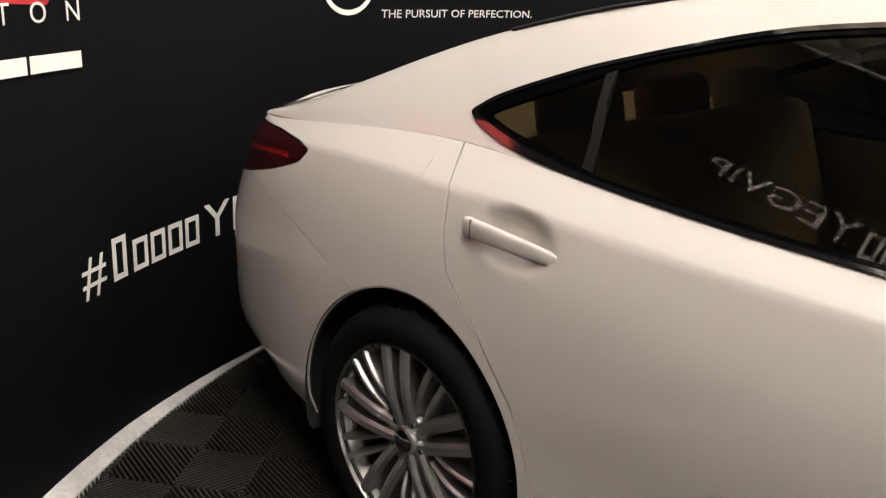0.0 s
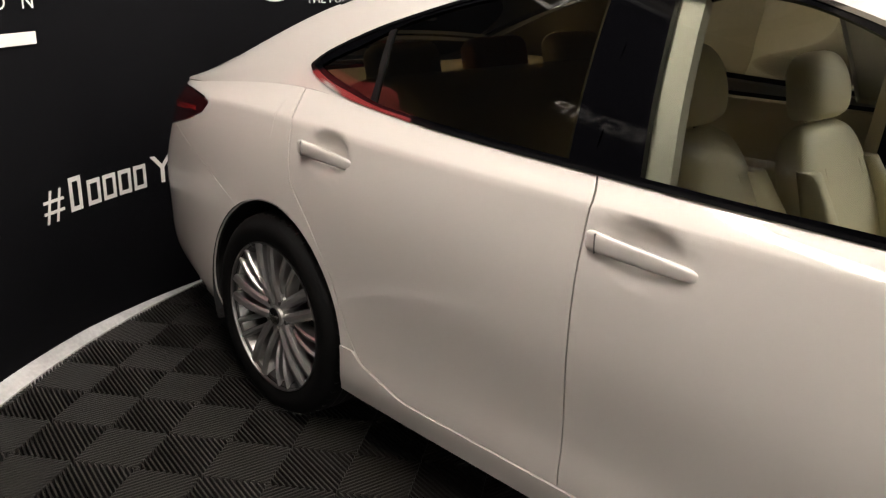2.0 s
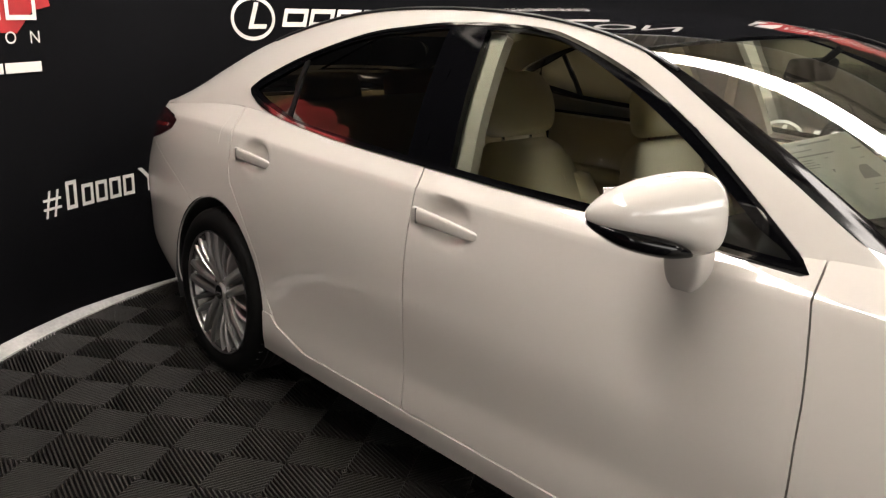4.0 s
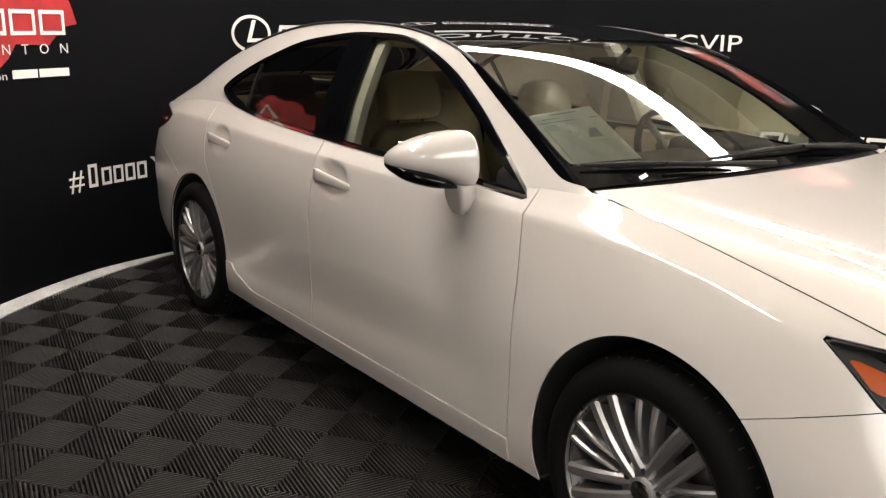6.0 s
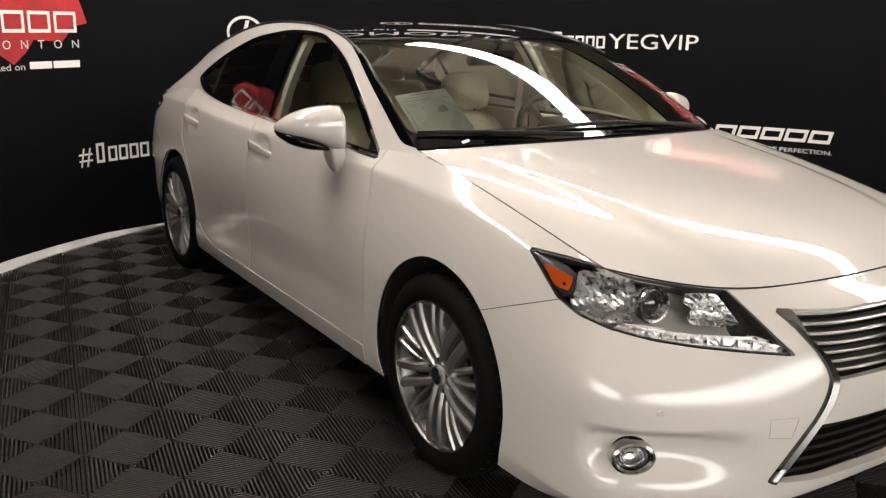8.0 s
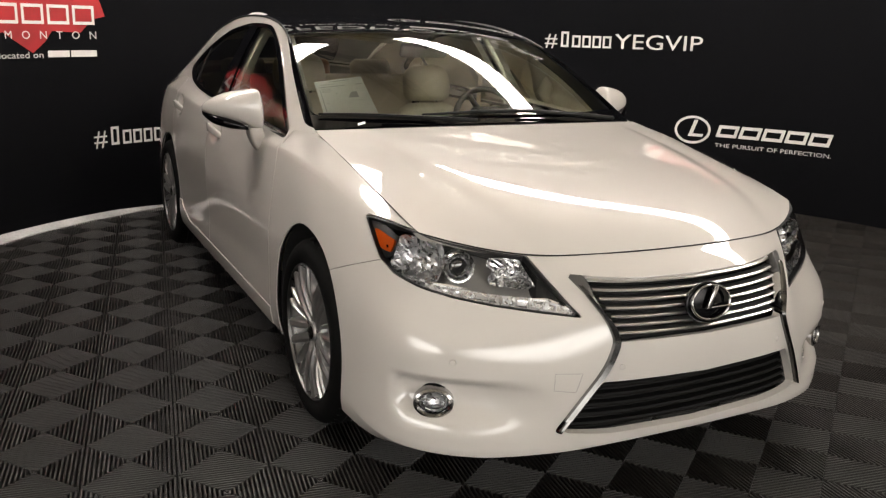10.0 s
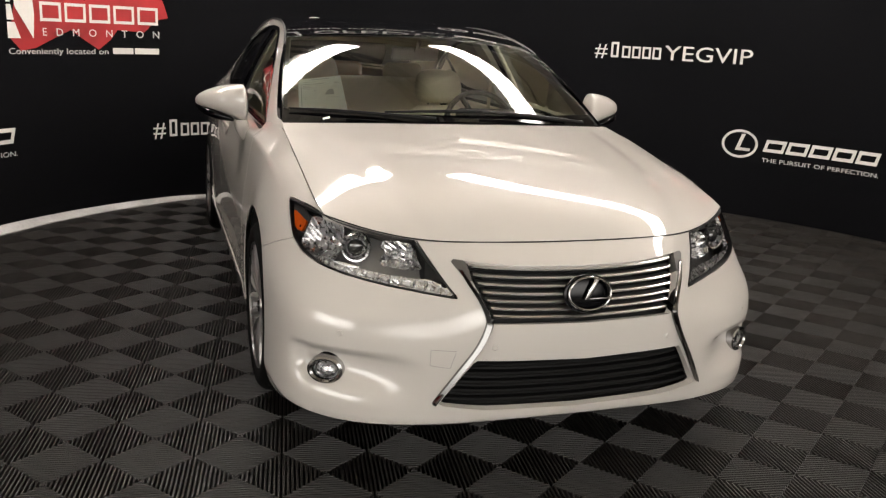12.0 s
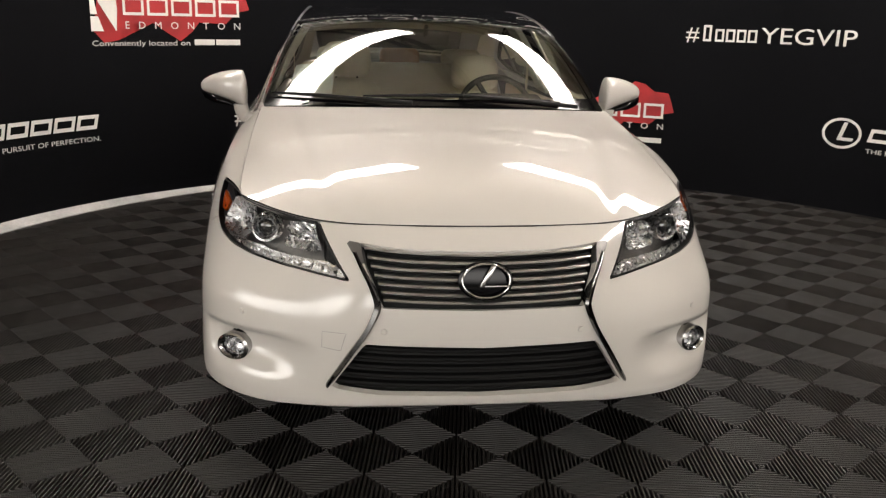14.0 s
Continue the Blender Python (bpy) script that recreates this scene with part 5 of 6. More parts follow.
def wiper(line, arm):
    e = empty("wiper", "", "")
    e.parent = car
    P = crom([on_screen(y, f) for y, f in line], 6)
    n = len(P)
    part("blade", tube_bm([(x + 0.010, y, z + 0.010) for x, y, z in P], [0.004 + 0.004 * math.sin(math.pi * k / (n - 1)) for k in range(n)], 6), WIPER_BLACK, e)
    Q = [on_screen(y, f) for y, f in arm]
    part("arm", tube_bm([(x + 0.022, y, z + 0.014) for x, y, z in Q], [0.006, 0.009, 0.010][:len(Q)], 6), WIPER_BLACK, e)


wiper([(-0.70, 0.105), (-0.50, 0.072), (-0.25, 0.03)], [(-0.48, 0.065), (-0.30, 0.03), (-0.12, 0.0)])
wiper([(-0.32, 0.066), (0.085, 0.078), (0.53, 0.04)], [(0.10, 0.072), (0.35, 0.04), (0.60, 0.0)])


# ---------------------------------------------------------------- mirrors, handles, wheels
def loft_bm(sections, n=24, power=2.6):
    """A closed form through oval sections: (centre, half-axis a as vector, half-axis b as vector)."""
    bm = bmesh.new()
    rings = []
    for c, a, b in sections:
        c, a, b = Vector(c), Vector(a), Vector(b)
        ring_v = []
        for k in range(n):
            t = 2 * math.pi * k / n
            ct, st = math.cos(t), math.sin(t)
            ring_v.append(bm.verts.new(c + a * math.copysign(abs(ct) ** (2 / power), ct) + b * math.copysign(abs(st) ** (2 / power), st)))
        rings.append(ring_v)
    for A, B in zip(rings[:-1], rings[1:]):
        for k in range(n):
            bm.faces.new((A[k], A[(k + 1) % n], B[(k + 1) % n], B[k]))
    bm.faces.new(list(reversed(rings[0])))
    bm.faces.new(rings[-1])
    bmesh.ops.recalc_face_normals(bm, faces=bm.faces[:])
    return bm


def smooth_loft(sections, n=28, power=2.6, steps=5):
    flat = np.array([list(c) + list(a) + list(b) for c, a, b in sections], float)
    dense = crom(flat, steps)
    return loft_bm([(r[:3], r[3:6], r[6:9]) for r in dense], n, power)


def wing_mirror(sign, door):
    S = lambda x, h, z: (x, sign * h, z)
    e = empty("wing_mirror", "", "")
    e.parent = door
    cap = [(S(0.674, 0.838, 1.034), S(0.044, 0, 0.0), S(0, 0.0, 0.050)), (S(0.672, 0.846, 1.045), S(0.062, 0, 0.0), S(0, 0.004, 0.078)),
           (S(0.668, 0.862, 1.047), S(0.070, 0, 0.0), S(0, 0.004, 0.083)), (S(0.652, 0.905, 1.057), S(0.074, 0, 0.0), S(-0.004, 0.002, 0.070)),
           (S(0.628, 0.960, 1.060), S(0.068, 0.01, 0.0), S(-0.006, 0.002, 0.055)), (S(0.596, 1.008, 1.056), S(0.052, 0.018, 0.0), S(-0.004, 0, 0.039)),
           (S(0.568, 1.036, 1.050), S(0.030, 0.016, 0.0), S(0, 0, 0.024)), (S(0.552, 1.048, 1.047), S(0.008, 0.005, 0.0), S(0, 0, 0.009))]
    part("cap", smooth_loft(cap, 36, 2.5), PAINT, e, angle=60)
    low = [(S(0.664, 0.886, 0.968), S(0.030, 0, 0.0), S(0, 0, 0.004)), (S(0.652, 0.920, 0.981), S(0.052, 0, 0.0), S(0, 0, 0.015)),
           (S(0.632, 0.965, 0.994), S(0.064, 0.008, 0.0), S(0, 0, 0.022)), (S(0.596, 1.010, 1.010), S(0.052, 0.020, 0), S(0, 0, 0.021)),
           (S(0.566, 1.036, 1.025), S(0.026, 0.016, 0), S(0, 0, 0.012)), (S(0.552, 1.046, 1.032), S(0.007, 0.005, 0), S(0, 0, 0.005))]
    part("turn_lamp", smooth_loft(low, 28, 3.0), BLACK_GLOSS, e, "black lower band with a clear turn lamp", angle=60)
    stalk = [(S(0.650, 0.842, 0.878), S(0.024, 0, 0), S(0, 0.018, 0.004)), (S(0.657, 0.848, 0.902), S(0.038, 0, 0), S(0, 0.028, 0.004)),
             (S(0.666, 0.860, 0.940), S(0.046, 0, 0), S(0, 0.031, 0)), (S(0.670, 0.868, 0.976), S(0.047, 0, 0), S(0, 0.030, 0))]
    part("stalk", smooth_loft(stalk, 28, 4.6), PAINT, e, angle=60)
    ob = part("glass", box_bm((0.004, 0.120, 0.066), (0, 0, 0), 0.0015), CHROME, e, "mirror glass")
    ob.matrix_basis = pose(0.566, sign * 0.940, 1.060, 0, 0, sign * 18)
    return e


wing_mirror(-1, doors_f[0])
wing_mirror(1, doors_f[1])


def door_handle(door, sign, key):
    x0, x1, z = HANDLES[key]
    h = 0.858 if key == "front" else 0.832
    e = empty("door_handle", "", "")
    e.parent = door
    S = lambda x, dh, dz: (x, sign * (h + dh), z + dz)
    L = x1 - x0
    grip = [(S(x0, 0.006, 0.004), (0.004, 0, 0), (0, 0, 0.016)), (S(x0 + 0.012, 0.016, 0.003), (0, sign * 0.010, 0), (0, 0, 0.0215)),
            (S(x0 + 0.25 * L, 0.020, 0.001), (0, sign * 0.010, 0), (0, 0, 0.0205)), (S(x0 + 0.6 * L, 0.019, -0.006), (0, sign * 0.009, 0), (0, 0, 0.0180)),
            (S(x0 + 0.88 * L, 0.012, -0.014), (0, sign * 0.008, 0), (0, 0, 0.0135)), (S(x1, 0.002, -0.020), (0, sign * 0.004, 0), (0, 0, 0.007))]
    grip[0] = (S(x0, 0.014, 0.003), (0, sign * 0.006, 0), (0, 0, 0.014))
    part("grip", smooth_loft(grip, 20, 3.2), PAINT, e, angle=50)
    part("mount", box_bm((0.034, 0.020, 0.030), S(x0 + 0.018, 0.003, 0.003), 0.006), PAINT, e)
    for x in (x0 + 0.030,):
        part("joint", box_bm((0.0015, 0.0212, 0.042), S(x, 0.0195, 0.002), 0.0), CORNER_GREY, e, smooth=False)


for k, sgn in ((0, -1), (1, 1)):
    door_handle(doors_f[k], sgn, "front")
    door_handle(doors_r[k], sgn, "rear")


def wheel():
    """One wheel about its axle, its outer face towards -y."""
    e = empty("wheel", "", "")
    R, W = 0.333, 0.112
    prof = [(0.236, -W + 0.012), (0.246, -W + 0.002), (0.262, -W - 0.006), (0.285, -W - 0.008), (0.305, -W - 0.003), (0.320, -W + 0.010), (0.329, -W + 0.026),
            (R, -W + 0.045), (R + 0.001, -0.04), (R + 0.001, 0.04), (R, W - 0.045), (0.320, W - 0.010), (0.285, W + 0.008), (0.246, W), (0.236, W - 0.012)]
    tyre = part("tyre", lathe_bm(prof, 96), RUBBER, e, "black tyre", angle=50)
    for y in (-0.055, -0.018, 0.018, 0.055):
        part("groove", lathe_bm([(R + 0.0022, y - 0.004), (R + 0.0024, y), (R + 0.0022, y + 0.004)], 96), WELL, tyre)
    for k in range(48):
        a = 2 * math.pi * k / 48
        t = part("tread_cut", box_bm((0.004, 0.026, 0.008), (0, -0.078, 0.3272), 0), WELL, tyre, smooth=False) if k == 0 else None
        if k == 0:
            cut_data = t.data
        else:
            t = new("tread_cut", cut_data)
            t.parent = tyre
        t.rotation_euler = (0, a, 0)
    rim = part("rim", lathe_bm([(0.247, -W + 0.004), (0.2455, -W - 0.002), (0.2420, -W - 0.001), (0.2385, -W + 0.010), (0.229, -W + 0.016)], 96), ALLOY_DARK, e, "satin alloy rim", angle=45)
    part("barrel", lathe_bm([(0.229, -W + 0.014), (0.222, -W + 0.030), (0.208, -W + 0.06), (0.203, 0.02), (0.215, W - 0.02), (0.24, W - 0.006)], 96), ALLOY_DARK, rim, "dark rim barrel", angle=45)
    part("barrel_shade", lathe_bm([(0.2015, -0.03), (0.198, 0.06), (0.02, 0.062)], 64), ALLOY_DARK, e)

    def spoke(a, off, r0, r1, w0, w1, y0, y1, thick, name):
        """A ridged bar from r0 to r1 at the angle a, shifted sideways by off at the hub and 1.55 times that at the rim."""
        V, F = [], []
        n = 7
        for i in range(n):
            t = i / (n - 1)
            r = r0 + (r1 - r0) * t
            w = w0 + (w1 - w0) * t
            y = y0 + (y1 - y0) * (t ** 0.8) - 0.010 * math.sin(math.pi * t)
            o = off * (1 + 0.75 * t)
            for dx, dy in ((-w, thick), (-w * 0.92, 0.004), (-w * 0.35, -0.003), (w * 0.45, -0.001), (w * 0.92, 0.006), (w, thick)):
                X, Y, Z = o + dx, y + dy, r
                V.append((X * math.cos(a) - Z * math.sin(a), Y, X * math.sin(a) + Z * math.cos(a)))
        for i in range(n - 1):
            for k in range(5):
                b = 6 * i + k
                F.append((b, b + 1, b + 7, b + 6))
        F += [(5, 4, 3, 2, 1, 0), tuple(6 * (n - 1) + k for k in range(6))]
        ob = link_mesh(name, V, F, ALLOY, rim, smooth=True)
        ob.data.set_sharp_from_angle(angle=radians(28))

    for k in range(5):
        a = 2 * math.pi * k / 5 + 0.16
        for s in (-1, 1):
            spoke(a, 0.0195 * s, 0.035, 0.240, 0.0160, 0.0180, -W + 0.022, -W + 0.006, 0.045, "spoke")
        for s in (-1, 1):
            spoke(a + math.pi / 5, 0.0150 * s, 0.085, 0.240, 0.0070, 0.0100, -W + 0.028, -W + 0.008, 0.04, "thin_spoke")
    part("hub", lathe_bm([(0.0005, -W + 0.010), (0.026, -W + 0.010), (0.030, -W + 0.013), (0.034, -W + 0.014), (0.036, -W + 0.024), (0.070, -W + 0.026), (0.078, -W + 0.05), (0.07, 0.03)], 48), ALLOY, rim, "alloy hub")
    part("hub_cap", lathe_bm([(0.0005, -W + 0.006), (0.024, -W + 0.007), (0.0285, -W + 0.010), (0.029, -W + 0.018)], 40), DARK_CHROME, rim, "dark hub cap")
    for k in range(5):
        a = 2 * math.pi * k / 5 + 0.16 + math.pi / 5
        m = part("wheel_nut", lathe_bm([(0.0005, -0.006), (0.008, -0.005), (0.010, 0.0), (0.012, 0.012)], 6), ALLOY_DARK, rim)
        m.location = (0.053 * math.sin(-a), -W + 0.022, 0.053 * math.cos(a))
    part("brake_disc", lathe_bm([(0.06, -0.02), (0.155, -0.02), (0.155, 0.005), (0.06, 0.005)], 48), BRAKE, e)
    part("brake_caliper", box_bm((0.07, 0.06, 0.17), (0.135, -0.01, 0.02), 0.015), ALLOY_DARK, e)
    return e


wheel_rr = wheel()
wheel_rr.parent = car
WHEEL_Y = 0.772
wheel_rr.matrix_basis = pose(AXLE_R, -WHEEL_Y, 0.333)
for x, y, turn_z, spin in ((AXLE_F, -WHEEL_Y, 0, -26), (AXLE_F, WHEEL_Y, 180, 0), (AXLE_R, WHEEL_Y, 180, 40)):
    w = copy_thing(wheel_rr, pose(x, y, 0.333, 0, 0, turn_z) @ pose(0, 0, 0, 0, spin, 0))

# liners of the wheel arches, floor pan and dark body inside
for k in (1, -1):
    cx, cz, r = ARCH[k]
    for s in (-1, 1):
        V, F = [], []
        n = 40
        for i in range(n + 1):
            a = radians(-25 + 230 * i / n)
            for y in (0.50, 0.872):
                V.append((cx + (r + 0.004) * math.cos(a), s * y, max(cz + (r + 0.004) * math.sin(a), 0.215)))
        for i in range(n):
            F.append((2 * i, 2 * i + 1, 2 * i + 3, 2 * i + 2))
        c = len(V)
        V.append((cx, s * 0.50, 0.2))
        for i in range(n):
            F.append((2 * i, 2 * i + 2, c))
        link_mesh("arch_liner", V, F, WELL, car, "dark arch liner")
part("floor_pan", box_bm((3.9, 1.46, 0.05), (-0.1, 0, 0.235), 0.01), WELL, car, "dark floor pan")
part("engine_bay", box_bm((1.20, 0.94, 0.50), (1.62, 0, 0.52), 0.03), WELL, car, "dark engine bay")
part("front_lip", box_bm((0.16, 1.1, 0.02), (2.17, 0, 0.215), 0.008), BLACK_SATIN, car, "black under-lip")
part("boot_box", box_bm((0.86, 1.0, 0.55), (-1.95, 0, 0.62), 0.03), WELL, car, "dark boot box")
for s in (-1, 1):
    part("inner_sill", box_bm((1.9, 0.06, 0.12), (-0.05, s * 0.80, 0.27), 0.01), WELL, car)

# ---------------------------------------------------------------- cabin
part("cabin_floor", box_bm((2.25, 1.56, 0.03), (-0.02, 0, 0.30), 0), CARPET, car, "dark carpet", smooth=False)


def pad(size, at, tilt=0.0, bevel=0.05, bulge_y=0.0):
    bm = box_bm(size, (0, 0, 0), bevel, 5)
    bmesh.ops.rotate(bm, cent=(0, 0, 0), matrix=Matrix.Rotation(radians(tilt), 3, "Y"), verts=bm.verts)
    bmesh.ops.translate(bm, vec=at, verts=bm.verts)
    return bm


def seat(y):
    e = empty("front_seat", "", "")
    e.parent = car
    e.location = (0, y, 0 if y < 0 else -0.06)
    part("cushion", pad((0.52, 0.50, 0.16), (0.06, 0, 0.53), -6, 0.06), LEATHER, e)
    back = [((-0.17, 0, 0.56), (0.075, 0, 0.01), (0, 0.235, 0)), ((-0.22, 0, 0.74), (0.075, 0, 0.015), (0, 0.245, 0)),
            ((-0.275, 0, 0.90), (0.065, 0, 0.015), (0, 0.225, 0)), ((-0.305, 0, 0.99), (0.055, 0, 0.015), (0, 0.175, 0)), ((-0.315, 0, 1.03), (0.02, 0, 0.005), (0, 0.12, 0))]
    part("backrest", smooth_loft(back, 32, 3.4), LEATHER, e, angle=70)
    for s in (-1, 1):
        side_pts = [((-0.10, s * 0.215, 0.58), (0.05, 0, 0), (0, 0.035, 0)), ((-0.15, s * 0.22, 0.75), (0.055, 0, 0), (0, 0.04, 0)), ((-0.225, s * 0.20, 0.92), (0.035, 0, 0), (0, 0.03, 0))]
        part("bolster", smooth_loft(side_pts, 16, 2.4), LEATHER, e, angle=70)
    headr = [((-0.315, 0, 1.045), (0.045, 0, 0.006), (0, 0.10, 0)), ((-0.312, 0, 1.07), (0.060, 0, 0.008), (0, 0.130, 0)), ((-0.318, 0, 1.13), (0.062, 0, 0.01), (0, 0.138, 0)),
             ((-0.335, 0, 1.19), (0.055, 0, 0.01), (0, 0.130, 0)), ((-0.345, 0, 1.225), (0.035, 0, 0.008), (0, 0.105, 0)), ((-0.348, 0, 1.24), (0.010, 0, 0.002), (0, 0.06, 0))]
    part("headrest", smooth_loft(headr, 28, 3.0), LEATHER, e, angle=70)
    for s in (-1, 1):
        part("headrest_post", tube_bm([(-0.315, s * 0.06, 1.0), (-0.318, s * 0.06, 1.06)], 0.006, 8), CHROME, e)
    part("seam", tube_bm([(-0.105, -0.12, 0.62), (-0.15, -0.13, 0.75), (-0.215, -0.115, 0.92)], 0.0025, 6), LEATHER_SHADE, e)
    part("seam", tube_bm([(-0.105, 0.12, 0.62), (-0.15, 0.13, 0.75), (-0.215, 0.115, 0.92)], 0.0025, 6), LEATHER_SHADE, e)
    return e


seat(-0.37)
seat(0.37)
bench = empty("rear_bench", "", "")
bench.parent = car
part("cushion", pad((0.52, 1.34, 0.16), (-0.88, 0, 0.52), -5, 0.06), LEATHER, bench)
part("backrest", pad((0.16, 1.34, 0.58), (-1.18, 0, 0.80), -20, 0.06), LEATHER, bench)
for y in (-0.42, 0, 0.42):
    part("headrest", pad((0.11, 0.27, 0.15), (-1.31, y, 1.10), -14, 0.045), TAN if y == 0 else LEATHER, bench)
part("parcel_shelf", box_bm((0.42, 1.26, 0.03), (-1.56, 0, 1.03), 0.01), LEATHER_SHADE, car, "beige parcel shelf")
dash = empty("dashboard", "", "")
dash.parent = car
part("top", pad((0.52, 1.36, 0.10), (0.84, 0, 0.935), 4, 0.04), DASH, dash, "dark dashboard top")
part("lower", pad((0.30, 1.34, 0.30), (0.72, 0, 0.76), 0, 0.05), LEATHER_SHADE, dash, "beige lower dashboard")
part("cluster_hood", pad((0.20, 0.38, 0.08), (0.64, 0.37, 0.985), 8, 0.03), DASH, dash)
part("console", pad((0.80, 0.22, 0.28), (0.20, 0, 0.50), 0, 0.05), LEATHER_SHADE, dash)
wheel_s = empty("steering_wheel", "", "")
wheel_s.parent = car
wheel_s.matrix_basis = pose(0.42, 0.37, 0.93, 0, 66, 0)
part("ring", tube_bm([(0.185 * math.cos(2 * math.pi * k / 40), 0.185 * math.sin(2 * math.pi * k / 40), 0) for k in range(40)], 0.015, 10, True), DASH, wheel_s)
part("hub", box_bm((0.13, 0.15, 0.05), (0, 0, 0.01), 0.02), DASH, wheel_s)
for a in (0, 120, 240):
    part("spoke", tube_bm([(0, 0, 0), (0.18 * math.cos(radians(a + 90)), 0.18 * math.sin(radians(a + 90)), 0)], 0.014, 8), DASH, wheel_s)
mirror_in = empty("inner_mirror", "", "")
mirror_in.parent = car
part("stem", tube_bm([(0.50, 0, 1.345), (0.45, 0, 1.30)], 0.010, 8), DASH, mirror_in)
part("housing", pad((0.035, 0.24, 0.065), (0.43, 0, 1.285), 15, 0.015), DASH, mirror_in)
lining = top_between(3.2, 7.6)
shell("headliner", both(lining.moved(-0.035)), HEADLINER, car, "cream headliner", 0)
for s in (-1, 1):
    for x0, x1, nm in ((0.86, -0.22, "door_lining"), (-0.27, -1.20, "door_lining")):
        part(nm, box_bm((x0 - x1, 0.05, 0.62), (0.5 * (x0 + x1), s * 0.745, 0.655), 0.02), LEATHER_SHADE, car, "beige door lining")
        part("armrest", pad((0.5, 0.09, 0.06), (0.5 * (x0 + x1) - 0.05, s * 0.70, 0.72), 0, 0.02), LEATHER, car)
    inner = UPPER.cut(lambda V: dlo(V) - 0.012).cut(lambda V: -along(XZ(V), PILLAR_F) + 0.050).cut(lambda V: along(XZ(V), PILLAR_R) + 0.03)
    sh = inner.moved(-0.03)
    shell("pillar_lining", sh if s < 0 else sh.mirrored(), HEADLINER, car, "cream pillar lining", 0.03)
    inner = UPPER.cut(lambda V: -dlo(V) - 0.005).cut(lambda V: V[:, 2] - 1.0)
    sh = inner.moved(-0.03)
    shell("roof_lining", sh if s < 0 else sh.mirrored(), HEADLINER, car, "cream roof side lining", 0)
    part("seat_belt", box_bm((0.045, 0.004, 0.62), (0, 0, 0), 0, turn=Matrix.Rotation(radians(7), 4, "Y")), LEATHER_SHADE, car).location = (-0.24, s * 0.66, 0.93)

# small white tag at the foot of the windscreen
tag_v = [Vector(v) for v in ((1.092, -0.575, 1.022), (1.088, -0.545, 1.029), (1.076, -0.544, 1.035), (1.080, -0.574, 1.028))]
link_mesh("tag", tag_v + [v - Vector((0.0006, 0, 0.0012)) for v in tag_v], [(0, 1, 2, 3), (7, 6, 5, 4), (0, 4, 5, 1), (1, 5, 6, 2), (2, 6, 7, 3), (3, 7, 4, 0)], PAPER, car, "small white tag")

# price sheet under the windscreen
sheet = empty("price_sheet", "printed white price sheet lying under the windscreen", "paper")
c00, c10, c11, c01 = [Vector(p) for p in ((0.884, -0.637, 1.042), (0.977, -0.442, 1.056), (0.745, -0.428, 1.186), (0.670, -0.608, 1.157))]


def on_paper(u, v, up=0.0):
    p = (c00 * (1 - u) + c10 * u) * (1 - v) + (c01 * (1 - u) + c11 * u) * v
    n = (c10 - c00).cross(c01 - c00).normalized()
    return tuple(p + n * up)


link_mesh("page", [on_paper(0, 0), on_paper(1, 0), on_paper(1, 1), on_paper(0, 1), on_paper(0, 0, -0.001), on_paper(1, 0, -0.001), on_paper(1, 1, -0.001), on_paper(0, 1, -0.001)],
          [(0, 1, 2, 3), (7, 6, 5, 4), (0, 4, 5, 1), (1, 5, 6, 2), (2, 6, 7, 3), (3, 7, 4, 0)], PAPER, sheet, "white page")
random.seed(4)


def print_bar(u0, u1, v, high):
    link_mesh("print_line", [on_paper(u0, v, 0.0012), on_paper(u1, v, 0.0012), on_paper(u1, v + high, 0.0012), on_paper(u0, v + high, 0.0012)], [(0, 1, 2, 3)], INK, sheet)


print_bar(0.30, 0.72, 0.93, 0.020)
print_bar(0.12, 0.40, 0.86, 0.012)
print_bar(0.05, 0.95, 0.79, 0.016)
for i in range(4):
    print_bar(0.10, 0.10 + random.uniform(0.16, 0.26), 0.74 - 0.032 * i, 0.009)
for i in range(3):
    print_bar(0.42, 0.42 + random.uniform(0.3, 0.45), 0.74 - 0.032 * i, 0.009)
print_bar(0.10, 0.90, 0.365, 0.006)
print_bar(0.12, 0.60, 0.31, 0.008)
print_bar(0.06, 0.075, 0.06, 0.66)
link_mesh("print_box", [on_paper(0.36, 0.44, 0.0016), on_paper(0.78, 0.44, 0.0016), on_paper(0.78, 0.60, 0.0016), on_paper(0.36, 0.60, 0.0016)], [(0, 1, 2, 3)], INK, sheet)


# ---------------------------------------------------------------- floor tiles, last in the file
TILE_SIDE, TILE_TURN, TILE_OX, TILE_OY = 0.286, -8.4, 2.4153, -1.0718


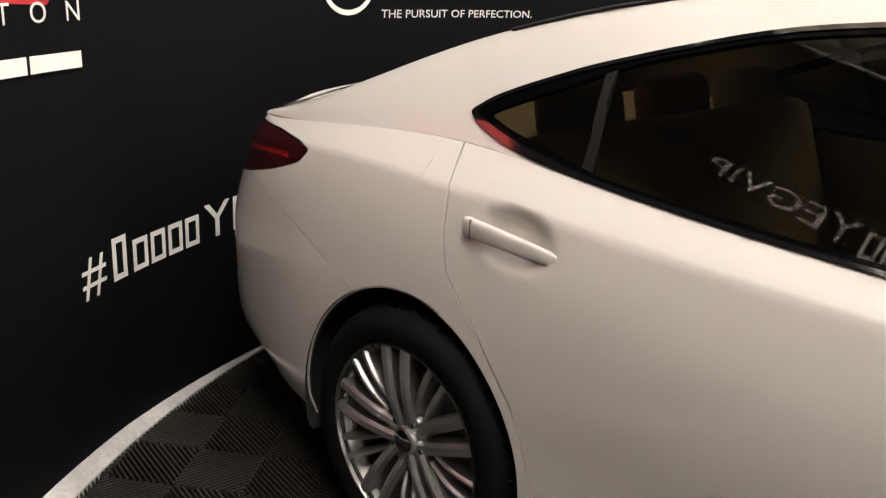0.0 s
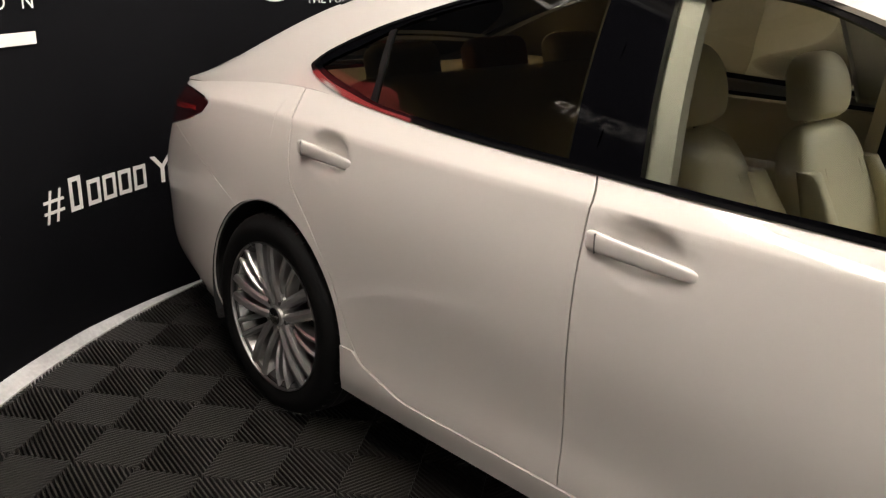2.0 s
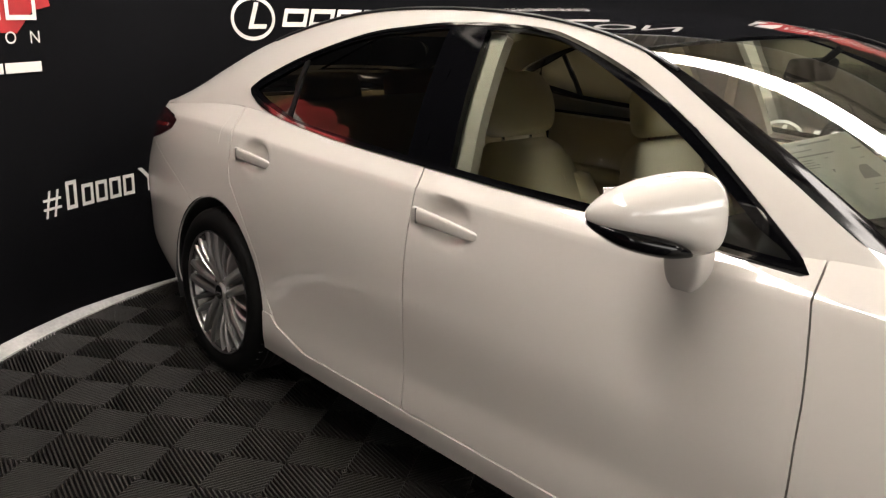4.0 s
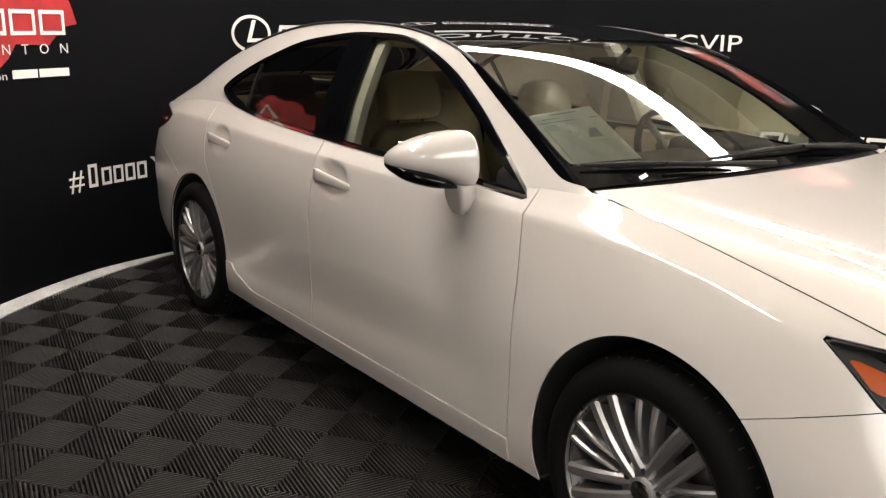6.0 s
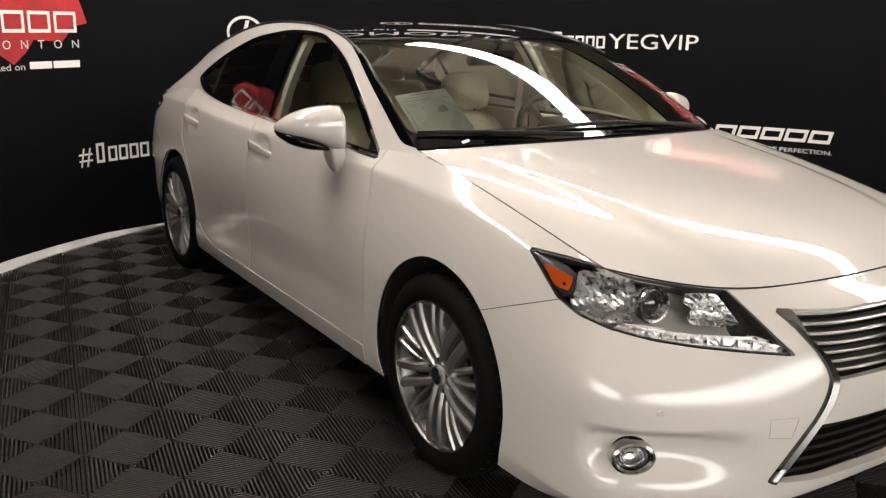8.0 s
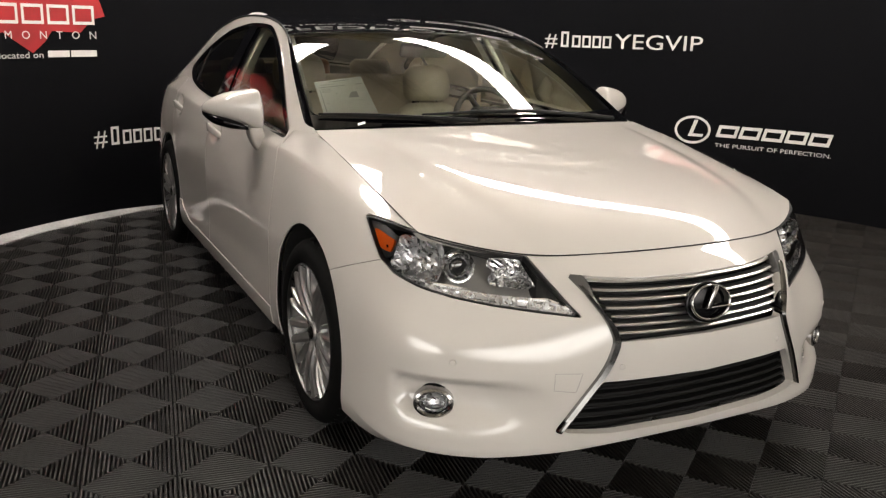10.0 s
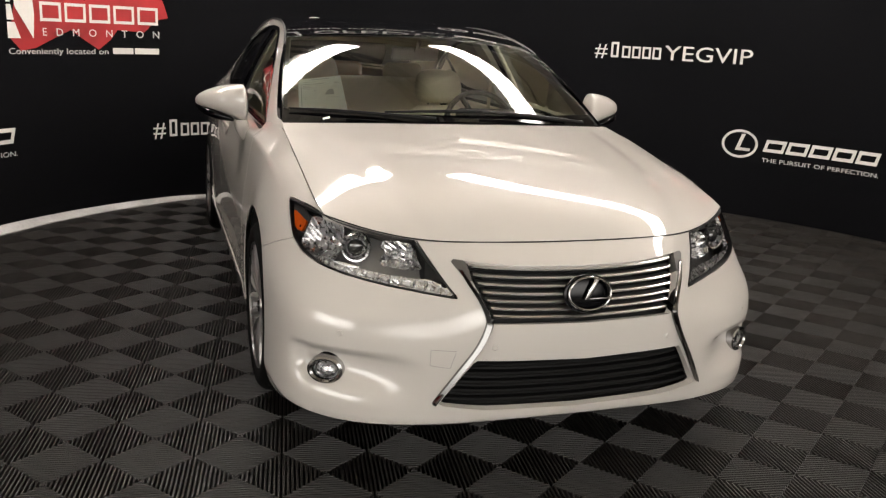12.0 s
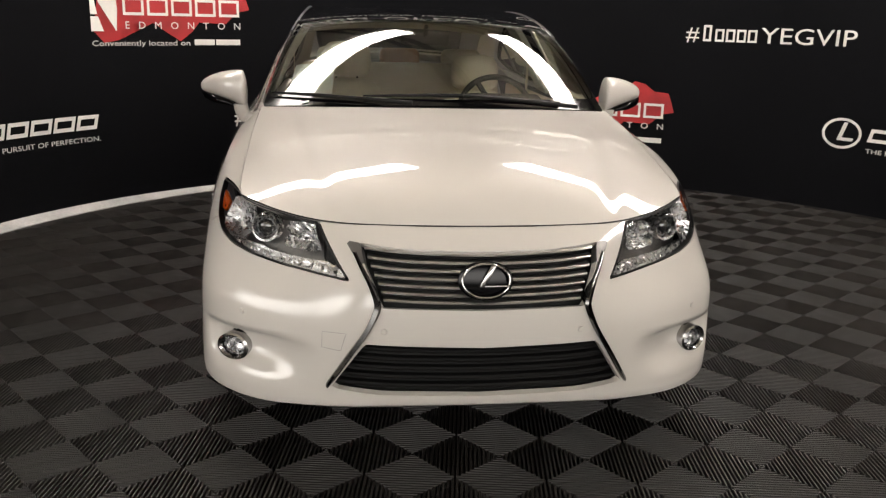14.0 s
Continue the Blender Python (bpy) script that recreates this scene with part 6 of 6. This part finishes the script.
def tile_mesh():
    """One ribbed tile: ribs run along its four sides, in four triangles that meet in the middle."""
    V, F = [], []
    h = TILE_SIDE / 2 - 0.0006
    n, low, top = 10, -0.030, 0.0
    pitch = h / n
    for q in range(4):
        c, s = (1, 0, -1, 0)[q], (0, 1, 0, -1)[q]
        for k in range(n):
            a, b = pitch * k + pitch * 0.26, pitch * k + pitch * 0.80
            b0 = len(V)
            for grow, z in ((-0.085 * pitch, top), (0.0, top - 0.0042), (0.0, low)):
                for d in (a - grow, b + grow):
                    half = max(d - 0.0015, 0.0012)
                    for e in (-half, half):
                        V.append((c * d - s * e, s * d + c * e, z))
            F.append((b0, b0 + 2, b0 + 3, b0 + 1))
            for r in (b0, b0 + 4):
                F += [(r, r + 1, r + 5, r + 4), (r + 2, r + 6, r + 7, r + 3), (r, r + 4, r + 6, r + 2), (r + 1, r + 3, r + 7, r + 5)]
    return V, F


TV, TF = tile_mesh()
tile_data = None
turn = Matrix.Rotation(radians(TILE_TURN), 4, "Z")
spots = []
for i in range(-32, 33):
    for j in range(-32, 33):
        p = turn @ Vector((TILE_SIDE * i, TILE_SIDE * j, 0)) + Vector((TILE_OX, TILE_OY, 0))
        d = math.hypot(p.x - CX, p.y - CY)
        if (d < WALL_R + 0.25 or (p.x > 2.0 and d < 6.0)) and p.x < 7:
            under = abs(p.y) < 0.6 and -2.2 < p.x < 1.9
            spots.append((under, d, p))
near = [s for s in spots if not s[0] and (s[2].y < 0.3 or s[2].x > 2.2) and s[1] < 4.6][:300]
chosen = {id(s) for s in near}
for _, _, p in near:
    if tile_data is None:
        ob = link_mesh("tile", TV, TF, TILE, floor)
        tile_data = ob.data
    else:
        ob = new("tile", tile_data)
        ob.parent = floor
    ob.matrix_basis = Matrix.Translation(p) @ turn
RV, RF = [], []
R3 = np.array(turn.to_3x3())
base_v = np.array(TV) @ R3.T
for s in spots:
    if id(s) in chosen:
        continue
    k = len(RV)
    RV.extend((base_v + np.array(s[2])).tolist())
    RF.extend(tuple(i + k for i in f) for f in TF)
rest = link_mesh("tile_field", RV, RF, TILE, floor)
rest["kind"] = "stuff"
# near-black sheet added under the ribs; the dark of the gaps is its colour
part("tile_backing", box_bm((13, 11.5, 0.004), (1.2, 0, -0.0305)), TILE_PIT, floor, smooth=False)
